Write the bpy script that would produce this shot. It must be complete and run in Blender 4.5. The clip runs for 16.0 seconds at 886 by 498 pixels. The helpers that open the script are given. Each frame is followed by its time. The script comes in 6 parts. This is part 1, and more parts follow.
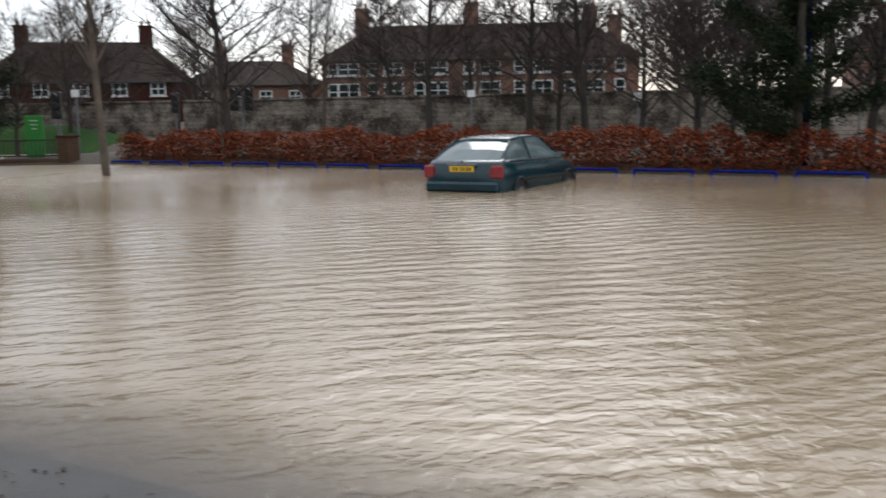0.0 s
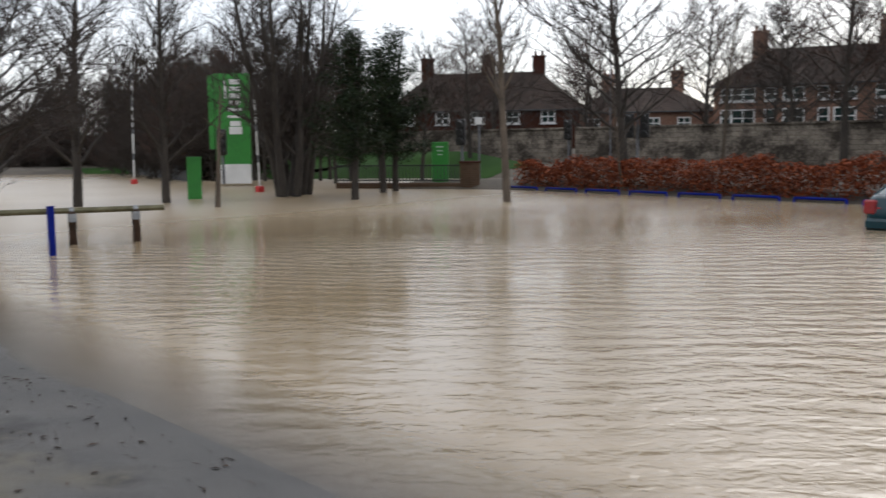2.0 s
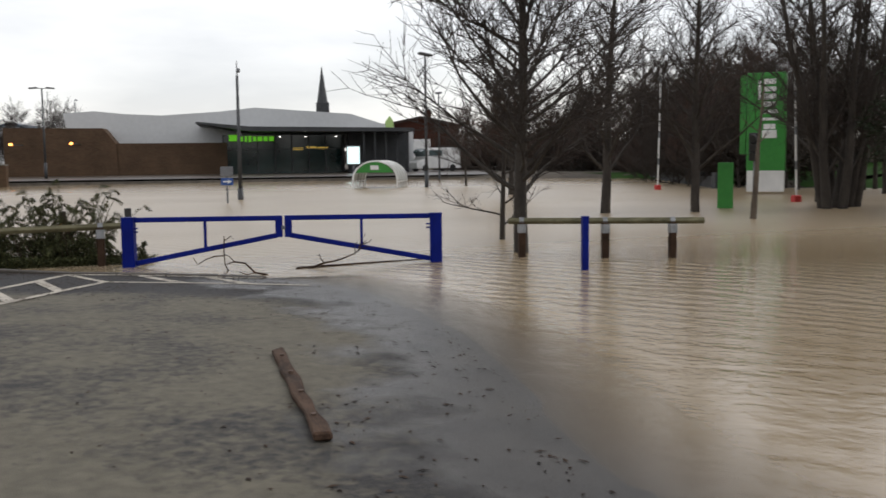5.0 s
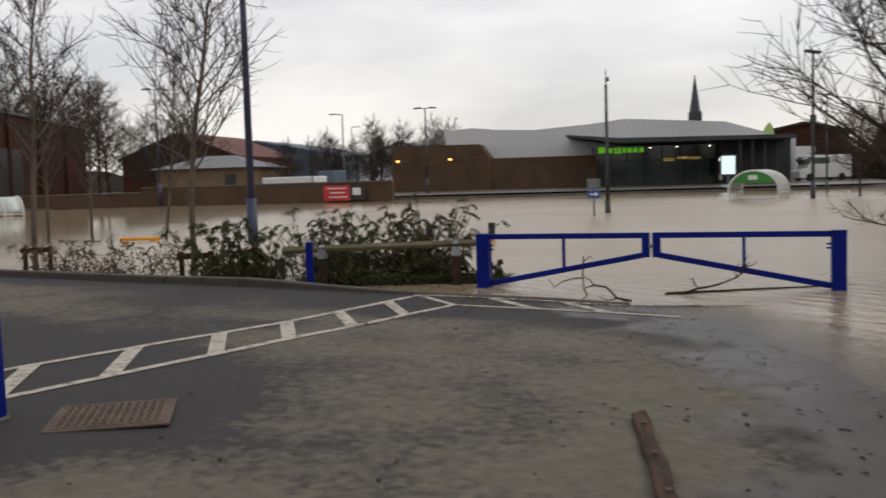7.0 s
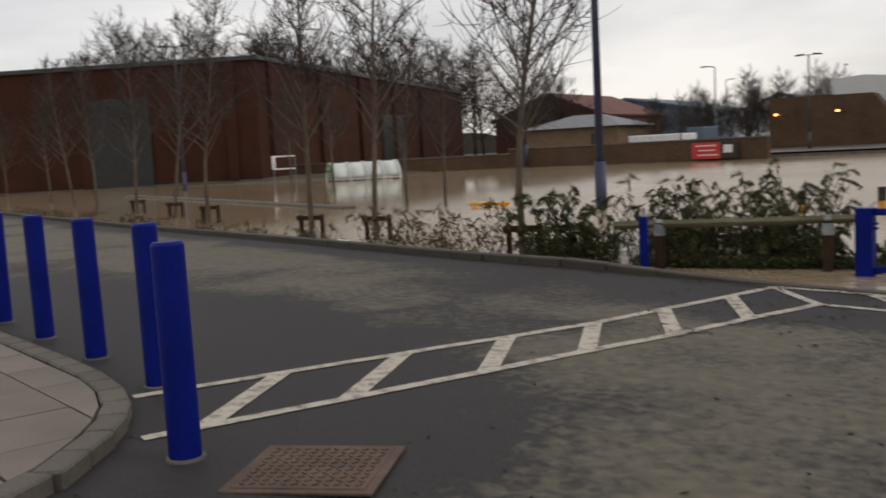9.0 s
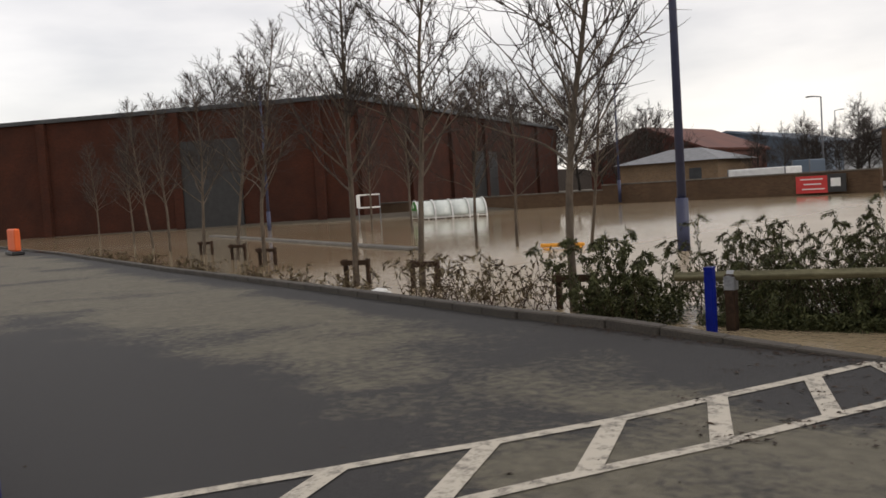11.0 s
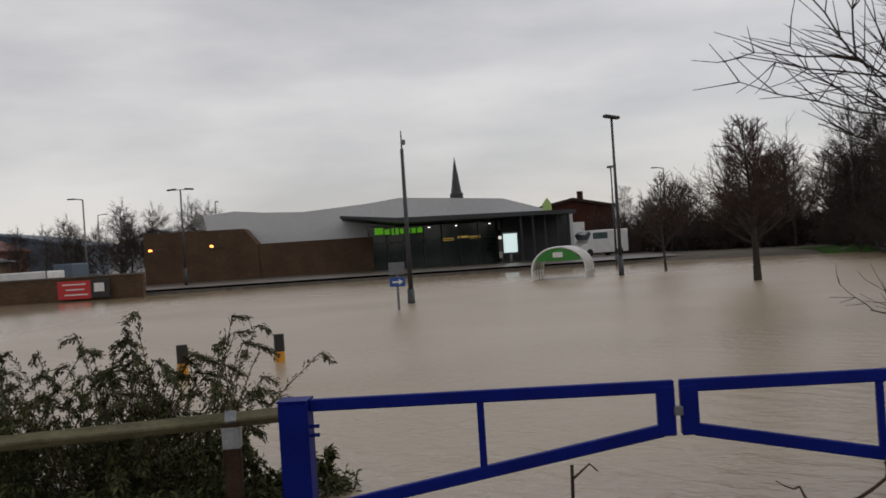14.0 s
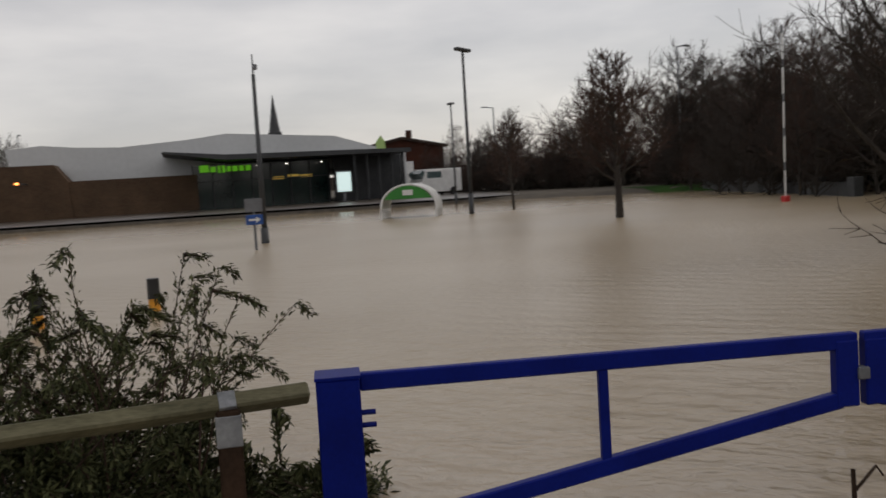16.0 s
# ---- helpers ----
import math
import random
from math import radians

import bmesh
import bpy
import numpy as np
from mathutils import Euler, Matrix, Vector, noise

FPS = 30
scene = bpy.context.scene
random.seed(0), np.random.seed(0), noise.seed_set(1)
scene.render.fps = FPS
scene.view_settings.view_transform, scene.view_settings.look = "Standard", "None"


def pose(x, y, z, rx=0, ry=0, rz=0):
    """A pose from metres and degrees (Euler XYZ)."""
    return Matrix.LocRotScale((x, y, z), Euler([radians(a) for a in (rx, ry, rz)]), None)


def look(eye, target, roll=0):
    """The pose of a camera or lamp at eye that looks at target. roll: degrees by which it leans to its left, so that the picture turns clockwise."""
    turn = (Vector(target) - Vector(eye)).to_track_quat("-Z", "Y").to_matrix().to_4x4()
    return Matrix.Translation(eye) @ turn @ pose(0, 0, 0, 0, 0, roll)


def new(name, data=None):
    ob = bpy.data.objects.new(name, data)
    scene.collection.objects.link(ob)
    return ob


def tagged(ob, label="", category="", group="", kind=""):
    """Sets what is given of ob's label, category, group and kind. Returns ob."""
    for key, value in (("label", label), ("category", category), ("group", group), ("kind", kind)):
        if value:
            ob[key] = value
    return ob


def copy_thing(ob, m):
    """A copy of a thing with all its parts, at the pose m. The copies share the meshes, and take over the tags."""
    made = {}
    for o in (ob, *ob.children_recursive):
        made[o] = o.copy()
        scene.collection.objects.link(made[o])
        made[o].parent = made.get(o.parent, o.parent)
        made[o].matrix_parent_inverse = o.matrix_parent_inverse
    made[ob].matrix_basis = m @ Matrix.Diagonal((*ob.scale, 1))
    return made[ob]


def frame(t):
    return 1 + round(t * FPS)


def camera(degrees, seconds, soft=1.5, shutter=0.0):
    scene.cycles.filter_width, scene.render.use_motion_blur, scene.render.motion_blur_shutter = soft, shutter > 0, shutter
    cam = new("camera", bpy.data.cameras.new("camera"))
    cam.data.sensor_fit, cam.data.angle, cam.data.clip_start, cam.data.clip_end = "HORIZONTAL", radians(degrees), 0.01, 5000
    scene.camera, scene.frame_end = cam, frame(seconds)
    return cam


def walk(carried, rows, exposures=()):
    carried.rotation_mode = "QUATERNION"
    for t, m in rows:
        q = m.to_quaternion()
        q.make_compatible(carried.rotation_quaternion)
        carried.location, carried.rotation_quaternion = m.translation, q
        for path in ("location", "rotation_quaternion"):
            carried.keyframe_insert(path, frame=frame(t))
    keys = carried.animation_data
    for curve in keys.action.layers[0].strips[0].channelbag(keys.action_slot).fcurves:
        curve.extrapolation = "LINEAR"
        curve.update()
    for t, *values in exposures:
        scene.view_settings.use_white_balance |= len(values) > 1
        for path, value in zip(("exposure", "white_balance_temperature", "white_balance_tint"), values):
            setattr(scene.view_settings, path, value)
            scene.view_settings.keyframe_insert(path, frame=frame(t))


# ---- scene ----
cam = camera(49.7, 16.0, soft=1.6, shutter=0.4)
PATH = [
    (0, (0.776, -5.543, 1.464), (2.55, -4.662, 1.184), -1.0),
    (0.5, (0.87, -5.302, 1.454), (2.558, -4.258, 1.209), -0.6),
    (1, (1.062, -5.037, 1.426), (2.639, -3.828, 1.201), -0.7),
    (1.5, (1.177, -4.81, 1.45), (2.623, -3.445, 1.231), -1.0),
    (2, (1.333, -4.352, 1.463), (2.648, -2.861, 1.251), -0.8),
    (2.5, (1.423, -4.174, 1.449), (2.577, -2.554, 1.235), -1.0),
    (3, (1.472, -3.881, 1.456), (2.425, -2.136, 1.239), -1.1),
    (3.5, (1.566, -3.45, 1.476), (2.336, -1.617, 1.261), -1.0),
    (3.7, (1.613, -3.295, 1.479), (2.318, -1.436, 1.266), -1.0),
    (5.8, (1.925, -1.865, 1.469), (2.14, 0.116, 1.298), -0.7),
    (6, (1.939, -1.734, 1.465), (2.091, 0.253, 1.3), -0.8),
    (6.5, (1.953, -1.247, 1.465), (1.795, 0.741, 1.313), -1.2),
    (7, (1.92, -0.77, 1.447), (1.556, 1.191, 1.3), -1.7),
    (7.5, (1.889, -0.342, 1.474), (1.353, 1.58, 1.327), -2.0),
    (8, (1.89, 0.068, 1.487), (1.18, 1.931, 1.332), -2.4),
    (8.5, (1.794, 0.561, 1.504), (0.907, 2.341, 1.288), -2.5),
    (9, (1.783, 1.032, 1.515), (0.709, 2.707, 1.312), -3.0),
    (9.2, (1.761, 1.21, 1.52), (0.623, 2.844, 1.331), -3.1),
    (11.3, (1.395, 3.284, 1.489), (0.152, 4.847, 1.38), -3.5),
    (11.5, (1.352, 3.507, 1.519), (0.192, 5.131, 1.395), -2.7),
    (12, (1.267, 3.886, 1.554), (0.42, 5.695, 1.439), -1.6),
    (12.5, (1.12, 4.54, 1.491), (0.608, 6.465, 1.314), -0.3),
    (13, (1.002, 5.007, 1.491), (0.779, 6.988, 1.326), -0.6),
    (13.5, (0.857, 5.537, 1.515), (0.879, 7.536, 1.466), -1.7),
    (14, (0.709, 6.121, 1.498), (0.836, 8.117, 1.504), -3.7),
    (14.5, (0.47, 6.682, 1.48), (0.624, 8.676, 1.435), -4.9),
    (15, (0.202, 7.09, 1.475), (0.423, 9.075, 1.376), -5.8),
    (15.5, (-0.072, 7.571, 1.444), (0.255, 9.538, 1.296), -5.4),
    (16, (-0.335, 7.986, 1.429), (0.159, 9.919, 1.288), -3.5),
]
walk(cam, [(t, look(eye, target, roll)) for t, eye, target, roll in PATH],
     exposures=[(0, 0.5, 6000, 10), (3.7, 0.44, 6200, 10), (6, 0.06, 6450, 11), (9.2, -0.06, 6650, 12), (11.5, 0.15, 6700, 12), (12.5, -0.15, 6650, 12), (13.2, -0.15, 6600, 12), (14, -0.46, 6500, 12), (15, -0.54, 6600, 12), (16, -0.42, 6600, 12)])

# ---- world and light ----
world = bpy.data.worlds.new("overcast_sky")
scene.world = world
world.use_nodes = True
wn, wl = world.node_tree.nodes, world.node_tree.links
wn.clear()
w_out, w_bg, w_add = wn.new("ShaderNodeOutputWorld"), wn.new("ShaderNodeBackground"), wn.new("ShaderNodeAddShader")
w_bg2, w_sky = wn.new("ShaderNodeBackground"), wn.new("ShaderNodeTexSky")
w_sky.sky_type, w_sky.sun_disc = "NISHITA", False
w_sky.sun_elevation, w_sky.sun_rotation = radians(28), radians(75)
w_tc, w_map = wn.new("ShaderNodeTexCoord"), wn.new("ShaderNodeMapping")
w_map.inputs["Scale"].default_value = (1.2, 1.2, 4.5)
w_noise, w_ramp = wn.new("ShaderNodeTexNoise"), wn.new("ShaderNodeValToRGB")
w_noise.inputs["Scale"].default_value, w_noise.inputs["Detail"].default_value = 2.2, 6
w_ramp.color_ramp.elements[0].position, w_ramp.color_ramp.elements[0].color = 0.36, (0.61, 0.595, 0.595, 1)
w_ramp.color_ramp.elements[1].position, w_ramp.color_ramp.elements[1].color = 0.64, (0.91, 0.875, 0.84, 1)
wl.new(w_tc.outputs["Generated"], w_map.inputs["Vector"])
wl.new(w_map.outputs[0], w_noise.inputs["Vector"])
wl.new(w_noise.outputs["Fac"], w_ramp.inputs[0])
wl.new(w_ramp.outputs[0], w_bg.inputs[0])
wl.new(w_sky.outputs[0], w_bg2.inputs[0])
w_bg.inputs[1].default_value, w_bg2.inputs[1].default_value = 0.96, 0.03
wl.new(w_bg.outputs[0], w_add.inputs[0])
wl.new(w_bg2.outputs[0], w_add.inputs[1])
wl.new(w_add.outputs[0], w_out.inputs[0])
sun_data = bpy.data.lights.new("sun", "SUN")
sun_data.energy, sun_data.angle, sun_data.color = 0.6, radians(25), (1.0, 0.96, 0.9)
sun = new("sun", sun_data)
sun.matrix_world = look((60, 20, 60), (0, 0, 0))


# ---- materials ----
def material(name, a, b, scale=3.0, rough=0.7, bump=0.0, metal=0.0, fine=40.0, spec=0.5, low=0.35, high=0.65, stretch=(1, 1, 1), vary=0.0):
    m = bpy.data.materials.new(name)
    m.use_nodes = True
    n, l = m.node_tree.nodes, m.node_tree.links
    p = n["Principled BSDF"]
    tc, mp = n.new("ShaderNodeTexCoord"), n.new("ShaderNodeMapping")
    mp.inputs["Scale"].default_value = stretch
    l.new(tc.outputs["Object"], mp.inputs[0])
    big, small = n.new("ShaderNodeTexNoise"), n.new("ShaderNodeTexNoise")
    for t, s in ((big, scale), (small, fine)):
        t.inputs["Scale"].default_value, t.inputs["Detail"].default_value = s, 5
        l.new(mp.outputs[0], t.inputs["Vector"])
    mix = n.new("ShaderNodeMath")
    mix.operation = "MULTIPLY_ADD"
    mix.inputs[1].default_value = 0.35
    l.new(small.outputs["Fac"], mix.inputs[0])
    half = n.new("ShaderNodeMath")
    half.operation = "MULTIPLY"
    half.inputs[1].default_value = 0.65
    l.new(big.outputs["Fac"], half.inputs[0])
    l.new(half.outputs[0], mix.inputs[2])
    ramp = n.new("ShaderNodeValToRGB")
    ramp.color_ramp.elements[0].position, ramp.color_ramp.elements[1].position = low, high
    ramp.color_ramp.elements[0].color, ramp.color_ramp.elements[1].color = (*a, 1), (*b, 1)
    l.new(mix.outputs[0], ramp.inputs[0])
    colour = ramp.outputs[0]
    if vary:
        info, hsv, ml = n.new("ShaderNodeObjectInfo"), n.new("ShaderNodeHueSaturation"), n.new("ShaderNodeMapRange")
        ml.inputs["To Min"].default_value, ml.inputs["To Max"].default_value = 1 - vary, 1 + vary
        l.new(info.outputs["Random"], ml.inputs[0])
        l.new(ml.outputs[0], hsv.inputs["Value"])
        l.new(colour, hsv.inputs["Color"])
        colour = hsv.outputs[0]
    l.new(colour, p.inputs["Base Color"])
    p.inputs["Roughness"].default_value, p.inputs["Metallic"].default_value = rough, metal
    p.inputs["Specular IOR Level"].default_value = spec
    if bump:
        bp = n.new("ShaderNodeBump")
        bp.inputs["Strength"].default_value, bp.inputs["Distance"].default_value = 0.6, bump
        l.new(mix.outputs[0], bp.inputs["Height"])
        l.new(bp.outputs[0], p.inputs["Normal"])
    return m


def leaf_material(name, a, b, rough=0.55):
    m = bpy.data.materials.new(name)
    m.use_nodes = True
    n, l = m.node_tree.nodes, m.node_tree.links
    p = n["Principled BSDF"]
    geo, ramp = n.new("ShaderNodeNewGeometry"), n.new("ShaderNodeValToRGB")
    ramp.color_ramp.elements[0].color, ramp.color_ramp.elements[1].color = (*a, 1), (*b, 1)
    l.new(geo.outputs["Random Per Island"], ramp.inputs[0])
    l.new(ramp.outputs[0], p.inputs["Base Color"])
    p.inputs["Roughness"].default_value = rough
    p.inputs["Specular IOR Level"].default_value = 0.12
    return m


def lit_material(name, colour, strength):
    m = bpy.data.materials.new(name)
    m.use_nodes = True
    p = m.node_tree.nodes["Principled BSDF"]
    p.inputs["Base Color"].default_value = (*colour, 1)
    p.inputs["Emission Color"].default_value = (*colour, 1)
    p.inputs["Emission Strength"].default_value = strength
    return m


def brick_material(name, a, b, mortar, length=0.225, height=0.075, scale=0.6, low=0.35, high=0.65):
    m = material(name, a, b, scale, 0.9, 0.004, fine=30 if scale < 1 else 9, spec=0.2, low=low, high=high)
    n, l = m.node_tree.nodes, m.node_tree.links
    p = n["Principled BSDF"]
    tc, sep, comb, add = n.new("ShaderNodeTexCoord"), n.new("ShaderNodeSeparateXYZ"), n.new("ShaderNodeCombineXYZ"), n.new("ShaderNodeMath")
    l.new(tc.outputs["Object"], sep.inputs[0])
    l.new(sep.outputs["X"], add.inputs[0])
    l.new(sep.outputs["Y"], add.inputs[1])
    l.new(add.outputs[0], comb.inputs["X"])
    l.new(sep.outputs["Z"], comb.inputs["Y"])
    br = n.new("ShaderNodeTexBrick")
    br.inputs["Scale"].default_value, br.inputs["Mortar Size"].default_value = 1, 0.008
    br.inputs["Brick Width"].default_value, br.inputs["Row Height"].default_value = length, height
    br.inputs["Mortar"].default_value = (*mortar, 1)
    old = p.inputs["Base Color"].links[0].from_socket
    l.new(comb.outputs[0], br.inputs["Vector"])
    l.new(old, br.inputs["Color1"])
    hsv = n.new("ShaderNodeHueSaturation")
    hsv.inputs["Value"].default_value = 0.7
    l.new(old, hsv.inputs["Color"])
    l.new(hsv.outputs[0], br.inputs["Color2"])
    l.new(br.outputs["Color"], p.inputs["Base Color"])
    return m


def water_material():
    m = bpy.data.materials.new("muddy_flood_water")
    m.use_nodes = True
    n, l = m.node_tree.nodes, m.node_tree.links
    p = n["Principled BSDF"]
    tc = n.new("ShaderNodeTexCoord")

    def noise_at(scale, stretch, turn, detail=3, dist=0.0):
        spin, mp, t = n.new("ShaderNodeMapping"), n.new("ShaderNodeMapping"), n.new("ShaderNodeTexNoise")
        spin.inputs["Rotation"].default_value, mp.inputs["Scale"].default_value = (0, 0, radians(turn)), stretch
        t.inputs["Scale"].default_value, t.inputs["Detail"].default_value, t.inputs["Distortion"].default_value = scale, detail, dist
        l.new(tc.outputs["Object"], spin.inputs[0])
        l.new(spin.outputs[0], mp.inputs[0])
        l.new(mp.outputs[0], t.inputs["Vector"])
        return t.outputs["Fac"]

    def maths(op, a, b):
        k = n.new("ShaderNodeMath")
        k.operation = op
        for i, v in enumerate((a, b)):
            if isinstance(v, (int, float)):
                k.inputs[i].default_value = v
            else:
                l.new(v, k.inputs[i])
        return k.outputs[0]

    mud = n.new("ShaderNodeValToRGB")
    mud.color_ramp.elements[0].position, mud.color_ramp.elements[1].position = 0.35, 0.68
    mud.color_ramp.elements[0].color, mud.color_ramp.elements[1].color = (0.265, 0.20, 0.118, 1), (0.355, 0.288, 0.20, 1)
    l.new(noise_at(0.12, (1, 1, 1), 0), mud.inputs[0])
    l.new(mud.outputs[0], p.inputs["Base Color"])
    p.inputs["IOR"].default_value = 1.45
    breeze = n.new("ShaderNodeAttribute")
    breeze.attribute_name = "breeze"
    l.new(breeze.outputs["Fac"], p.inputs["Roughness"])
    # Long ripples that run in from the open water, short chop over them, and calm patches.
    turn_, swell = n.new("ShaderNodeMapping"), n.new("ShaderNodeTexWave")
    turn_.inputs["Rotation"].default_value = (0, 0, radians(-42))
    swell.inputs["Scale"].default_value, swell.inputs["Distortion"].default_value = 0.85, 14.0
    swell.inputs["Detail"].default_value, swell.inputs["Detail Scale"].default_value = 2.0, 0.35
    l.new(tc.outputs["Object"], turn_.inputs[0])
    l.new(turn_.outputs[0], swell.inputs["Vector"])
    long_r = maths("ADD", maths("MULTIPLY", swell.outputs["Fac"], 0.16), maths("MULTIPLY", noise_at(2.5, (1.8, 1, 1), -40, 2, 0.7), 0.62))
    chop = noise_at(8.0, (1.6, 1, 1), -52, 3, 0.5)
    calm = n.new("ShaderNodeMapRange")
    calm.inputs["From Min"].default_value, calm.inputs["From Max"].default_value = 0.38, 0.66
    calm.inputs["To Min"].default_value, calm.inputs["To Max"].default_value = 0.15, 1.0
    l.new(noise_at(0.11, (1, 1, 1), 0, 2), calm.inputs[0])
    height = maths("MULTIPLY", maths("ADD", long_r, maths("MULTIPLY", chop, 0.42)), calm.outputs[0])
    wind = n.new("ShaderNodeAttribute")
    wind.attribute_name = "ripple"
    height = maths("MULTIPLY", height, wind.outputs["Fac"])
    bp = n.new("ShaderNodeBump")
    bp.inputs["Strength"].default_value, bp.inputs["Distance"].default_value = 1.0, 0.046
    l.new(height, bp.inputs["Height"])
    l.new(bp.outputs[0], p.inputs["Normal"])
    deep, edge = n.new("ShaderNodeAttribute"), n.new("ShaderNodeMapRange")
    deep.attribute_name = "depth"
    edge.inputs["From Min"].default_value, edge.inputs["From Max"].default_value = 0.0, 0.055
    edge.inputs["To Min"].default_value, edge.inputs["To Max"].default_value = 0.12, 1.0
    l.new(deep.outputs["Fac"], edge.inputs[0])
    l.new(edge.outputs[0], p.inputs["Alpha"])
    return m


def asphalt_material():
    """Dark asphalt, drying silt in broad patches, and a wet margin along the water."""
    m = bpy.data.materials.new("silty_asphalt")
    m.use_nodes = True
    n, l = m.node_tree.nodes, m.node_tree.links
    p = n["Principled BSDF"]
    tc = n.new("ShaderNodeTexCoord")

    def noisy(scale, detail, dist=0.0):
        t = n.new("ShaderNodeTexNoise")
        t.inputs["Scale"].default_value, t.inputs["Detail"].default_value, t.inputs["Distortion"].default_value = scale, detail, dist
        l.new(tc.outputs["Object"], t.inputs["Vector"])
        return t.outputs["Fac"]

    def mixed(fac, a, bb):
        k = n.new("ShaderNodeMix")
        k.data_type = "RGBA"
        l.new(fac, k.inputs["Factor"])
        for i, v in ((6, a), (7, bb)):
            if isinstance(v, tuple):
                k.inputs[i].default_value = (*v, 1)
            else:
                l.new(v, k.inputs[i])
        return k.outputs[2]

    def ranged(v, lo, hi, a=0.0, bb=1.0):
        k = n.new("ShaderNodeMapRange")
        k.inputs["From Min"].default_value, k.inputs["From Max"].default_value = lo, hi
        k.inputs["To Min"].default_value, k.inputs["To Max"].default_value = a, bb
        l.new(v, k.inputs[0])
        return k.outputs[0]

    def times(a, bb, op="MULTIPLY"):
        k = n.new("ShaderNodeMath")
        k.operation = op
        l.new(a, k.inputs[0])
        l.new(bb, k.inputs[1])
        return k.outputs[0]

    wet_at, silt_at = n.new("ShaderNodeAttribute"), n.new("ShaderNodeAttribute")
    wet_at.attribute_name, silt_at.attribute_name = "wet", "silt"
    grit = noisy(140, 4)
    stones = mixed(ranged(grit, 0.35, 0.7), (0.014, 0.0135, 0.014), (0.050, 0.047, 0.045))
    patch = times(noisy(0.6, 9, 0.2), silt_at.outputs["Fac"], "ADD")
    flecks = ranged(noisy(13, 7, 0.4), 0.3, 0.7, -0.12, 0.09)
    silt = ranged(times(patch, flecks, "ADD"), 0.84, 1.02)
    mud = mixed(ranged(noisy(9, 8), 0.3, 0.7), (0.086, 0.077, 0.056), (0.134, 0.120, 0.089))
    dry = mixed(silt, stones, mud)
    damp_edge = times(noisy(1.6, 5), wet_at.outputs["Fac"], "ADD")
    damp = ranged(damp_edge, 0.85, 1.1)
    l.new(mixed(damp, dry, mixed(noisy(2.2, 6), (0.030, 0.029, 0.029), (0.098, 0.092, 0.082))), p.inputs["Base Color"])
    l.new(ranged(damp, 0.0, 1.0, 0.68, 0.30), p.inputs["Roughness"])
    p.inputs["Specular IOR Level"].default_value = 0.22
    bp = n.new("ShaderNodeBump")
    bp.inputs["Strength"].default_value, bp.inputs["Distance"].default_value = 0.7, 0.006
    l.new(grit, bp.inputs["Height"])
    l.new(bp.outputs[0], p.inputs["Normal"])
    return m


WATER = water_material()
ASPHALT = asphalt_material()
MUD = material("flooded_earth", (0.04, 0.032, 0.022), (0.085, 0.068, 0.045), 0.4, 0.9, 0.02, fine=8)
GRASS = material("rough_grass", (0.016, 0.042, 0.009), (0.032, 0.075, 0.015), 0.5, 0.95, 0.05, fine=20, spec=0.08)
KERB = material("kerb_concrete", (0.066, 0.058, 0.047), (0.145, 0.128, 0.106), 2.0, 0.85, 0.004, fine=60, vary=0.12)
MUDKERB = material("muddy_kerb", (0.030, 0.025, 0.019), (0.088, 0.074, 0.058), 1.4, 0.8, 0.005, fine=40, vary=0.12)
SLAB = material("paving_concrete", (0.13, 0.11, 0.088), (0.19, 0.165, 0.135), 1.6, 0.85, 0.003, fine=70, vary=0.10)
PAINT_W = material("worn_white_paint", (0.085, 0.078, 0.065), (0.45, 0.41, 0.34), 11.0, 0.75, 0.003, fine=60, low=0.34, high=0.52)
BLUE = material("blue_gloss_paint", (0.001, 0.006, 0.115), (0.002, 0.011, 0.18), 3.0, 0.5, 0.001, fine=60, spec=0.12)
NAVY = material("dark_blue_column", (0.02, 0.025, 0.06), (0.035, 0.04, 0.085), 2.0, 0.5, fine=30)
GREYPOLE = material("galvanised_steel", (0.10, 0.105, 0.115), (0.2, 0.205, 0.215), 3.0, 0.5, metal=0.3, fine=40)
TIMBER = material("weathered_timber", (0.05, 0.047, 0.021), (0.16, 0.145, 0.082), 2.5, 0.85, 0.006, fine=25, stretch=(1, 6, 1))
WETWOOD = material("wet_brown_timber", (0.016, 0.010, 0.006), (0.058, 0.033, 0.02), 4.0, 0.75, 0.008, fine=40, spec=0.15)
STRAP = material("steel_strap", (0.16, 0.17, 0.18), (0.34, 0.35, 0.36), 6.0, 0.45, metal=0.4)
RUST = material("rusty_iron", (0.065, 0.04, 0.03), (0.13, 0.085, 0.06), 5.0, 0.7, 0.003, fine=50, metal=0.3)
BARK = material("grey_brown_bark", (0.020, 0.016, 0.013), (0.056, 0.046, 0.036), 5.0, 0.9, 0.01, fine=40, stretch=(1, 1, 0.3))
PALEBARK = material("pale_bark", (0.055, 0.042, 0.03), (0.13, 0.10, 0.072), 5.0, 0.9, 0.006, fine=40, stretch=(1, 1, 0.4))
TWIG = material("bare_twigs", (0.020, 0.015, 0.012), (0.046, 0.034, 0.026), 4.0, 0.9)
REDTWIG = material("russet_twigs", (0.032, 0.018, 0.013), (0.075, 0.040, 0.027), 4.0, 0.9)
BEECH = leaf_material("dry_beech_leaves", (0.085, 0.018, 0.008), (0.30, 0.082, 0.032), 0.8)
SHRUB = leaf_material("shrub_leaves", (0.014, 0.019, 0.007), (0.10, 0.105, 0.045), 0.7)
DARKLEAF = leaf_material("pine_needles", (0.008, 0.016, 0.008), (0.028, 0.042, 0.018))
